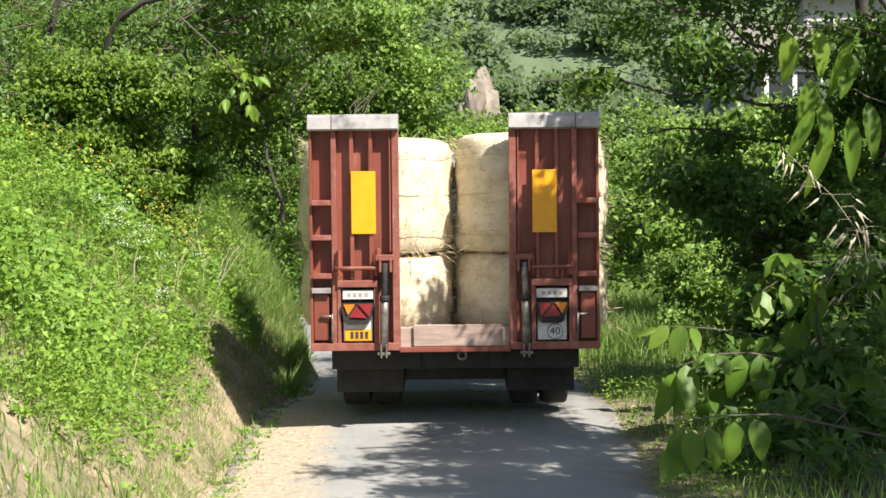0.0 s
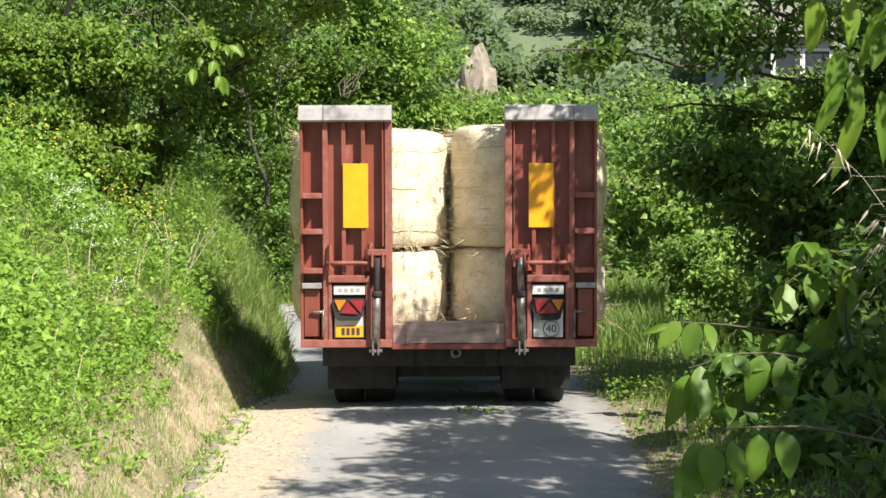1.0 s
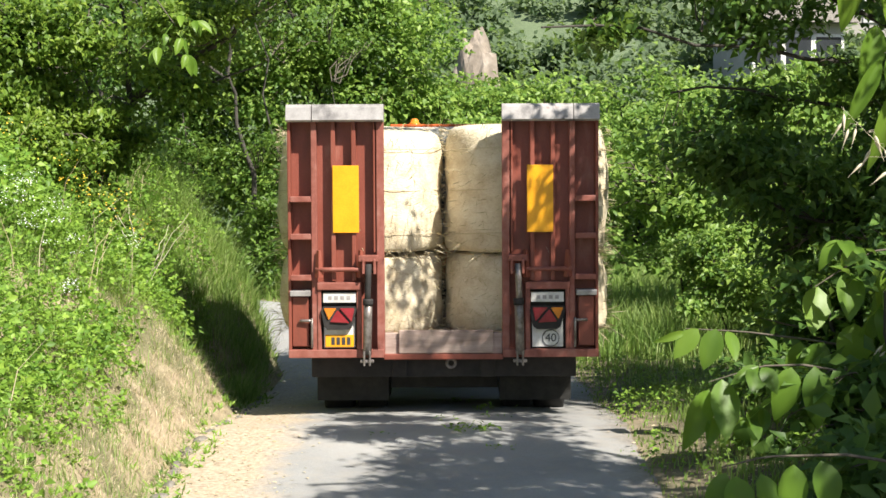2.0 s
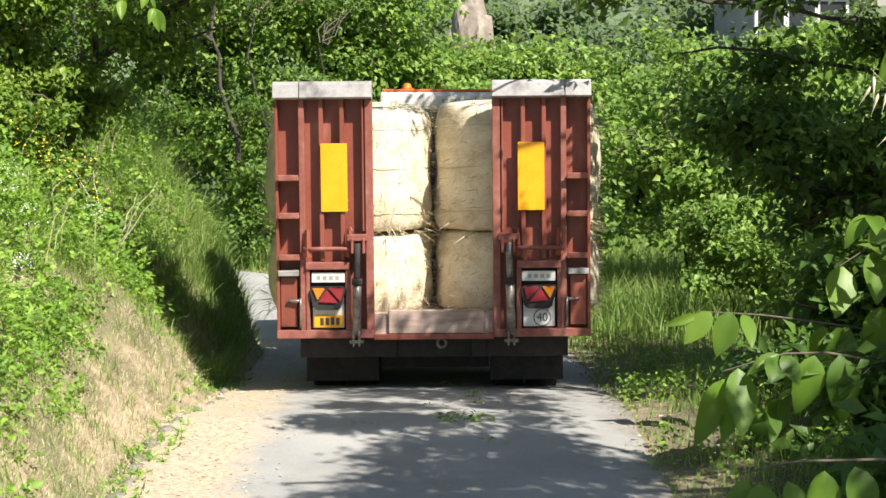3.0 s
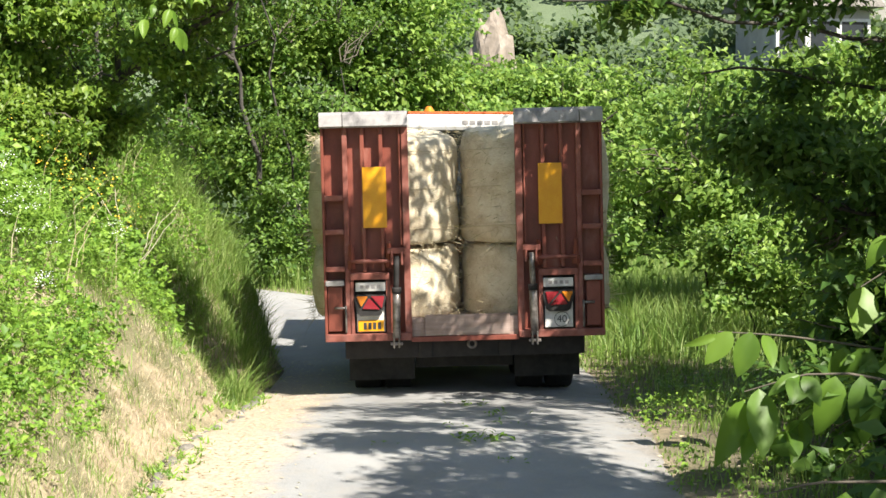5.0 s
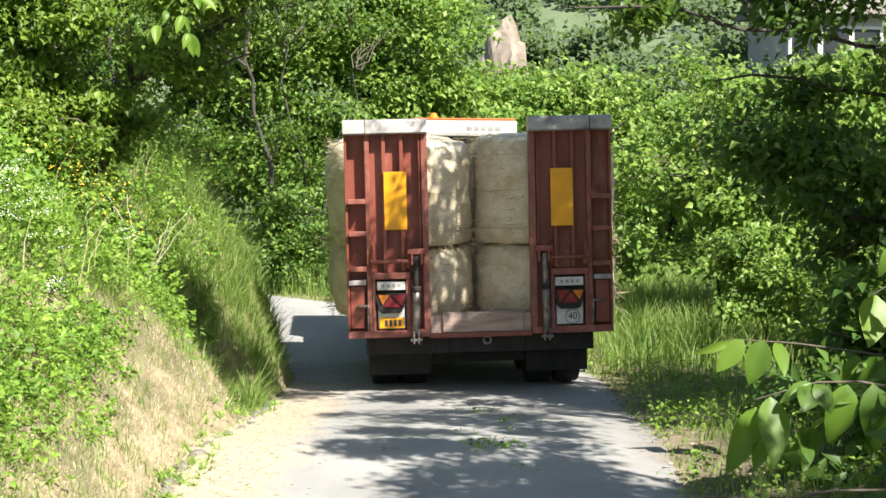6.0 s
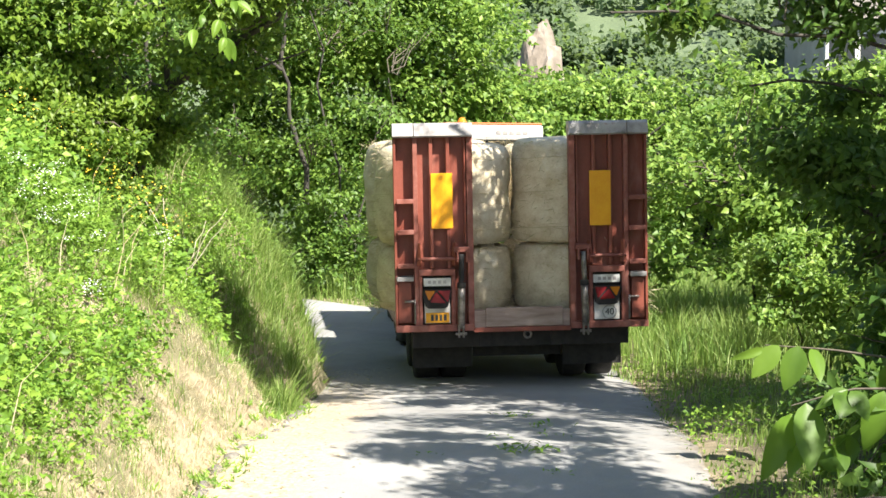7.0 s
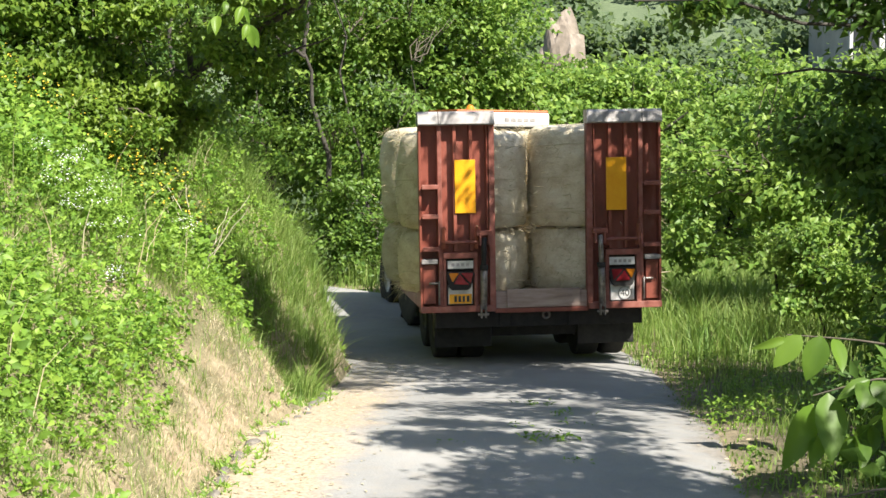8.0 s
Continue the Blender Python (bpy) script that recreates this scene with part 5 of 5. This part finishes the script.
    box("back_plate", (*span(sx, 0.715, 0.965), -0.035, -0.015, 0.68, 1.0), M_WHITE, trailer, "dirty white lamp plate", 0.004)
    box("strip", (*span(sx, 0.705, 0.97), -0.05, -0.02, 1.045, 1.125), M_WHITE, trailer, "white painted strip", 0.004)
    for i in range(4):
        box("print_bar", (*span(sx, 0.75 + 0.05 * i, 0.78 + 0.05 * i), -0.053, -0.049, 1.07, 1.10), M_CAP, trailer, "", 0)
    bm = bmesh.new()
    out = [(-0.13, 0.10), (0.13, 0.10), (0.14, 0.07), (0.10, -0.09), (0.07, -0.11), (-0.09, -0.11), (-0.12, -0.08), (-0.145, 0.06)]
    fr = [bm.verts.new((sx * 0.84 + a, -0.085, 0.925 + b * 0.88)) for a, b in out]
    bk = [bm.verts.new((sx * 0.84 + a, -0.03, 0.925 + b * 0.88)) for a, b in out]
    bm.faces.new(fr)
    for i in range(8):
        bm.faces.new((fr[i], bk[i], bk[(i + 1) % 8], fr[(i + 1) % 8]))
    bmesh.ops.recalc_face_normals(bm, faces=bm.faces)
    lamp = part("tail_lamp", bm_mesh("tail_lamp", bm, M_DARK), trailer, "tail lamp with amber and red lenses")
    for (a0, b0), (a1, b1), (a2, b2), mat in (((-0.125, 0.09), (-0.02, 0.09), (-0.085, -0.02), M_AMBER), ((0.0, 0.09), (0.125, 0.09), (0.10, -0.04), M_LENS), ((-0.012, 0.075), (0.085, -0.05), (-0.075, -0.04), M_LENS)):
        bm = bmesh.new()
        tri = [bm.verts.new((sx * 0.84 - sx * a, -0.1, 0.925 + b * 0.88)) for a, b in ((a0, b0), (a1, b1), (a2, b2))]
        top = bm.faces.new(tri)
        ex = bmesh.ops.extrude_face_region(bm, geom=[top])
        bmesh.ops.translate(bm, vec=(0, 0.02, 0), verts=[g for g in ex["geom"] if isinstance(g, bmesh.types.BMVert)])
        bmesh.ops.recalc_face_normals(bm, faces=bm.faces)
        bmesh.ops.bevel(bm, geom=bm.edges[:], offset=0.006, segments=2, affect="EDGES")
        part("lens", bm_mesh("lens", bm, mat), lamp)
    if sx < 0:
        plate = box("number_plate", (-0.955, -0.725, -0.048, -0.036, 0.685, 0.785), M_YELLOW, trailer, "small yellow number plate")
        for i in range(4):
            box("print_bar", (-0.905 + 0.042 * i, -0.878 + 0.042 * i, -0.052, -0.047, 0.705, 0.765), M_INK, plate, "", 0)
    else:
        disc("speed_sticker", 0.865, -0.037, 0.752, 0.070, 0.003, M_WHITE, trailer, "round white speed sticker with black numerals")
        ring = lathe("sticker_ring", [(0.063, 0), (0.063, 0.003), (0.069, 0.003), (0.069, 0)], M_INK, 28, "Y")
        part("sticker_ring", ring, trailer).location = (0.865, -0.043, 0.752)
        word("40", 0.865, -0.043, 0.752, 0.092, M_INK, trailer)


loading_ramp(-1)
loading_ramp(1)
# sill, deck and chassis
merged("sill", M_WOOD, trailer, [(-0.475, 0.475, 0.0, 0.12, 0.615, 0.79)], "worn beige sill board")
merged("sill_board", M_WOOD, trailer, [(-0.36, 0.40, -0.03, 0.03, 0.63, 0.815)])
box("sill_rail", (-0.48, 0.48, -0.04, 0.14, 0.58, 0.625), M_RED, trailer)
box("deck", (-1.2, 1.2, 0.12, 2.95, 0.66, 0.75), M_WOOD, trailer)
for sx in (-1, 1):
    box("chassis_beam", (*span(sx, 0.30, 0.42), 0.1, 3.4 if sx < 0 else 3.2, 0.42, 0.66), M_DARK, trailer)
    box("side_rail", (*span(sx, 1.17, 1.23), 0.14, 2.95, 0.62, 0.78), M_RED, trailer)
    flap = box("mudflap", (*span(sx, 0.46, 1.06), 0.45, 0.465, 0.18, 0.66), M_RUBBER, trailer, "black rubber mudflap")
    if sx < 0:
        for i in range(6):
            box("print_bar", (-0.98 + 0.07 * i, -0.935 + 0.07 * i, 0.446, 0.451, 0.42, 0.46), M_STEEL, flap, "", 0)
# black sheet added in place of the dark, shaded underside
box("apron", (-0.45, 0.45, 0.50, 0.515, 0.28, 0.66), M_RUBBER, trailer, "added black sheet standing in for the shaded underside of the chassis")
box("cross_beam", (-1.08, 1.08, 0.12, 0.22, 0.42, 0.62), M_DARK, trailer)
box("axle", (-0.95, 0.95, 0.96, 1.06, 0.36, 0.46), M_DARK, trailer)
box("axle", (-0.95, 0.95, 1.96, 2.06, 0.36, 0.46), M_DARK, trailer)
box("drawbar", (-0.09, 0.09, 2.95, 3.65, 0.48, 0.60), M_DARK, trailer)
hook = lathe("tow_eye", [(0.035 + 0.012 * math.cos(a), 0.012 * math.sin(a)) for a in np.linspace(0, 2 * math.pi, 9)], M_STEEL, 18, "Y")
part("tow_eye", hook, trailer).location = (0.06, 0.06, 0.54)

TYRE = [(0.5, -0.4), (0.9, -0.5), (0.97, -0.46), (1.0, -0.36), (1.0, 0.36), (0.97, 0.46), (0.9, 0.5), (0.5, 0.4)]
WHEELS = []


def wheel(parent, x, y, r, w, mat_rim, grooves=0):
    rim = lathe("wheel", [(0.0, -0.1 * w), (0.18 * r, -0.1 * w), (0.2 * r, 0.0), (0.46 * r, -0.2 * w), (0.52 * r, -0.4 * w), (0.52 * r, 0.4 * w), (0.46 * r, 0.2 * w), (0.0, 0.1 * w)], mat_rim, 24, "X")
    hub = part("wheel", rim, parent)
    hub.location = (x, y, r)
    part("tyre", lathe("tyre", [(a * r, b * w) for a, b in TYRE], M_RUBBER, 32, "X"), hub)
    for i in range(grooves):
        a = 2 * math.pi * i / grooves
        bm = bmesh.new()
        m = Matrix.Rotation(a, 4, "X") @ Matrix.Translation((w * 0.24 * (1 if i % 2 else -1), 0, r)) @ Matrix.Rotation(0.6 * (1 if i % 2 else -1), 4, "Z")
        bmesh.ops.create_cube(bm, size=1, matrix=m @ Matrix.Diagonal((w * 0.5, 0.05, 0.07, 1)))
        part("lug", bm_mesh("lug", bm, M_RUBBER), hub)
    WHEELS.append((hub, x, y, r))
    return hub


for yw in (1.0, 2.0):
    for xw in (-0.90, -0.62, 0.62, 0.90):
        wheel(trailer, xw, yw, 0.42, 0.25, M_CAP)

# ---- bales ----
BALES = []


def bale_mesh(r, h, seed):
    """Upright pressed bale, a little lumpy, with a netted waist."""
    zs = np.array([0, 0.01, 0.035, 0.09, 0.2, 0.35, 0.5, 0.65, 0.8, 0.9, 0.955, 0.985, 1.0])
    rs = np.array([0.84, 0.93, 0.965, 0.985, 1.0, 1.006, 0.998, 1.005, 0.99, 0.965, 0.93, 0.86, 0.70])
    n = 56
    ang = np.linspace(0, 2 * np.pi, n, endpoint=False)
    A, Z = np.meshgrid(ang, zs)
    R = r * rs[:, None] * (1 + 0.022 * np.sin(3 * A + seed) * np.cos(5 * Z + seed) + 0.014 * np.sin(7 * A + 9 * Z + seed) + 0.006 * np.sin(17 * A - 21 * Z + seed * 3))
    V = np.stack([R * np.cos(A), R * np.sin(A), Z * h + 0.012 * np.sin(2 * A + seed) * (Z > 0.9)], -1).reshape(-1, 3)
    V = np.concatenate([V, [[0, 0, 0], [0, 0, h * 1.025]]])
    k = len(zs)
    f = [(i * n + j, i * n + (j + 1) % n, (i + 1) * n + (j + 1) % n, (i + 1) * n + j) for i in range(k - 1) for j in range(n)]
    f += [(k * n, (j + 1) % n, j, j) for j in range(n)] + [(k * n + 1, (k - 1) * n + j, (k - 1) * n + (j + 1) % n, (k - 1) * n + (j + 1) % n) for j in range(n)]
    quads = [q for q in f if len(set(q)) == 4]
    tris = [q[:3] for q in f if len(set(q)) == 3]
    me = bpy.data.meshes.new("straw_bale")
    me.from_pydata(V.tolist(), [], quads + tris)
    me.polygons.foreach_set("use_smooth", [True] * len(me.polygons))
    me.materials.append(M_BALE)
    return me


def wisps_mesh(r, h, n):
    a, z = RNG.uniform(0, 2 * np.pi, n), h * np.where(RNG.uniform(0, 1, n) < 0.6, RNG.beta(0.4, 0.5, n), RNG.uniform(0, 1, n))
    nrm = np.stack([np.cos(a), np.sin(a), np.zeros(n)], -1)
    at = nrm * (r * 0.995) + np.stack([np.zeros(n), np.zeros(n), z], -1)
    way = unit(nrm * 0.55 + RNG.normal(0, 0.6, (n, 3)) + (0, 0, -0.3))
    L = RNG.uniform(0.03, 0.13, n) * np.where((z < 0.25 * h) & (RNG.uniform(0, 1, n) < 0.4), 1.9, 1.0)
    return leaves_mesh("straw_wisp", at, way, nrm, L, 0.004 + L * 0.02, M_STRAW, 0.0, 0.1)


low = [bale_mesh(0.685, 0.655, s) for s in (0.3, 2.1)]
high = [bale_mesh(0.69, h, s) for h, s in ((1.0, 1.1), (1.05, 3.3))]
wl, wh = wisps_mesh(0.688, 0.65, 1500), wisps_mesh(0.692, 1.03, 1500)
for iy, yb in enumerate((0.84, 2.23)):
    for ix, sx in enumerate((-1, 1)):
        for me, ws, z in ((low[ix], wl, 0.752), (high[(ix + iy) % 2], wh, 1.412)):
            b = tagged(new("straw_bale", me), "pale round straw bale standing on end, wrapped in netting", "straw bale", "bales on the trailer")
            tagged(part("straw_wisp", ws, b, "loose straw ends"), kind="stuff")
            BALES.append((b, (sx * (0.70 + 0.05 * iy), yb, z + (0.012 if z > 1 else 0.0)), 47 * (iy * 2 + ix)))

# twine round the rear bales and a handful of straw fallen on the sill
for k, (b, at_bed, turn) in enumerate(BALES):
    if at_bed[1] < 1.0 and at_bed[2] > 1.0:
        ang = np.linspace(0, 2 * np.pi, 49)
        for zz in (0.16, 0.52, 0.86):
            ring = np.stack([0.70 * np.cos(ang), 0.70 * np.sin(ang), zz + 0.012 * np.sin(3 * ang + k)], -1)
            part("twine", tubes_mesh("twine", [(ring, np.full(49, 0.003))], M_STRAW, 4), b, "thin binding twine")
n = 260
at = np.stack([RNG.uniform(-0.46, 0.46, n), RNG.uniform(0.03, 0.2, n), np.full(n, 0.797)], -1)
litter = leaves_mesh("fallen_straw", at, rand_dirs(n) * (1, 1, 0.25), unit(RNG.normal(0, 0.3, (n, 3)) + UP), RNG.uniform(0.03, 0.12, n), 0.005, M_STRAW, 0.0, 0.05)
tagged(part("fallen_straw", litter, trailer, "loose straw on the sill"), kind="stuff")

# ---- tractor ahead of the trailer (origin under its rear axle) ----
tractor = tagged(new("tractor"), "farm tractor with a white cab roof edged in orange", "tractor")
box("gearbox", (-0.28, 0.28, -0.5, 1.9, 0.45, 1.0), M_DARK, tractor, "", 0.03)
box("bonnet", (-0.36, 0.36, 1.0, 2.6, 0.95, 1.55), M_GREEN_PAINT, tractor, "orange bonnet", 0.08)
for sx in (-1, 1):
    wheel(tractor, sx * 0.80, 0.0, 0.66, 0.42, M_WHITE, 20)
    wheel(tractor, sx * 0.70, 2.1, 0.42, 0.28, M_WHITE)
    box("fender", (*span(sx, 0.56, 1.03), -0.55, 0.6, 1.36, 1.43), M_GREEN_PAINT, tractor, "", 0.03)
    for y in (-0.45, 0.85):
        box("cab_pillar", (*span(sx, 0.60, 0.66), y - 0.035, y + 0.035, 1.3, 2.46), M_DARK, tractor)
    box("side_pane", (*span(sx, 0.625, 0.635), -0.4, 0.8, 1.45, 2.45), M_GLASS_DARK, tractor, "", 0)
box("rear_pane", (-0.59, 0.59, -0.46, -0.45, 1.5, 2.45), M_GLASS_DARK, tractor, "", 0)
box("front_pane", (-0.59, 0.59, 0.85, 0.86, 1.5, 2.45), M_GLASS_DARK, tractor, "", 0)
roof = box("cab_roof", (-0.56, 0.62, -0.62, 0.95, 2.45, 2.63), M_WHITE, tractor, "white cab roof", 0.04)
box("roof_edge", (-0.54, 0.60, -0.60, 0.93, 2.63, 2.655), M_ORANGE, roof, "orange roof edge", 0.012)
for i in range(5):
    box("print_bar", (0.05 + 0.08 * i, 0.11 + 0.08 * i, -0.625, -0.618, 2.52, 2.56), M_CAP, roof, "", 0)
part("beacon", lathe("beacon", [(0.0, 0.0), (0.06, 0.0), (0.06, 0.015), (0.045, 0.02), (0.04, 0.045), (0.025, 0.06), (0.0, 0.064)], M_AMBER, 20), tractor, "amber beacon").location = (-0.30, -0.3, 2.655)

TRAIL = [(0.0, -0.168, 11.126, 0.165, 0.0, 0.0), (0.5, -0.158, 11.765, 0.085, 0.0, 0.0), (1.0, -0.132, 12.326, 0.046, -0.2, 0.0), (1.5, -0.112, 12.762, -0.012, -0.1, 0.0),
         (2.8, -0.106, 13.93, -0.142, 0.1, 0.0), (3.0, -0.101, 14.132, -0.166, 0.48, 0.0), (3.5, -0.094, 14.507, -0.196, 0.74, 0.0), (4.0, -0.088, 14.945, -0.225, 0.93, 0.4),
         (4.5, -0.041, 15.414, -0.217, 1.26, 1.2), (6.0, 0.04, 16.673, -0.216, 1.6, 4.2), (6.5, 0.076, 17.149, -0.214, 1.5, 6.0), (7.0, 0.103, 17.482, -0.202, 1.44, 6.8),
         (7.5, 0.095, 17.794, -0.202, 1.42, 8.4), (8.0, 0.082, 18.197, -0.198, 1.6, 9.6)]
LEAD = {4.0: 0.5, 4.5: 1.0, 6.0: 2.0, 6.5: 3.0, 7.0: 4.5, 7.5: 6.0, 8.0: 7.0}


def motions():
    rows = [(t, pose(x, y, z, 0, -roll, yaw)) for t, x, y, z, roll, yaw in TRAIL]
    walk(trailer, rows)
    for bale, at_bed, turn in BALES:
        walk(bale, [(t, m @ pose(*at_bed, 0, 0, turn)) for t, m in rows])
    ahead = []
    for t, x, y, z, roll, yaw in TRAIL:
        m = pose(x, y, 0, 0, 0, yaw) @ pose(0, 3.6, 0, 0, 0, LEAD.get(t, 0.0)) @ pose(0, 0.38, 0)
        m.translation.z = float(lane_z(m.translation.y)) + 0.01
        ahead.append((t, m))
    walk(tractor, ahead)
    for hub, x, y, r in WHEELS:
        walk(hub, [(row[0], pose(x, y, r, -math.degrees((row[2] - TRAIL[0][2]) / r), 0, 0)) for row in spin_rows()])


def spin_rows():
    """Rows half a second apart at most, so that no wheel turns far from row to row."""
    t = np.array([r[0] for r in TRAIL])
    y = np.array([r[2] for r in TRAIL])
    return [(float(s), 0.0, float(np.interp(s, t, y))) for s in np.arange(0, 8.01, 0.5)]


motions()
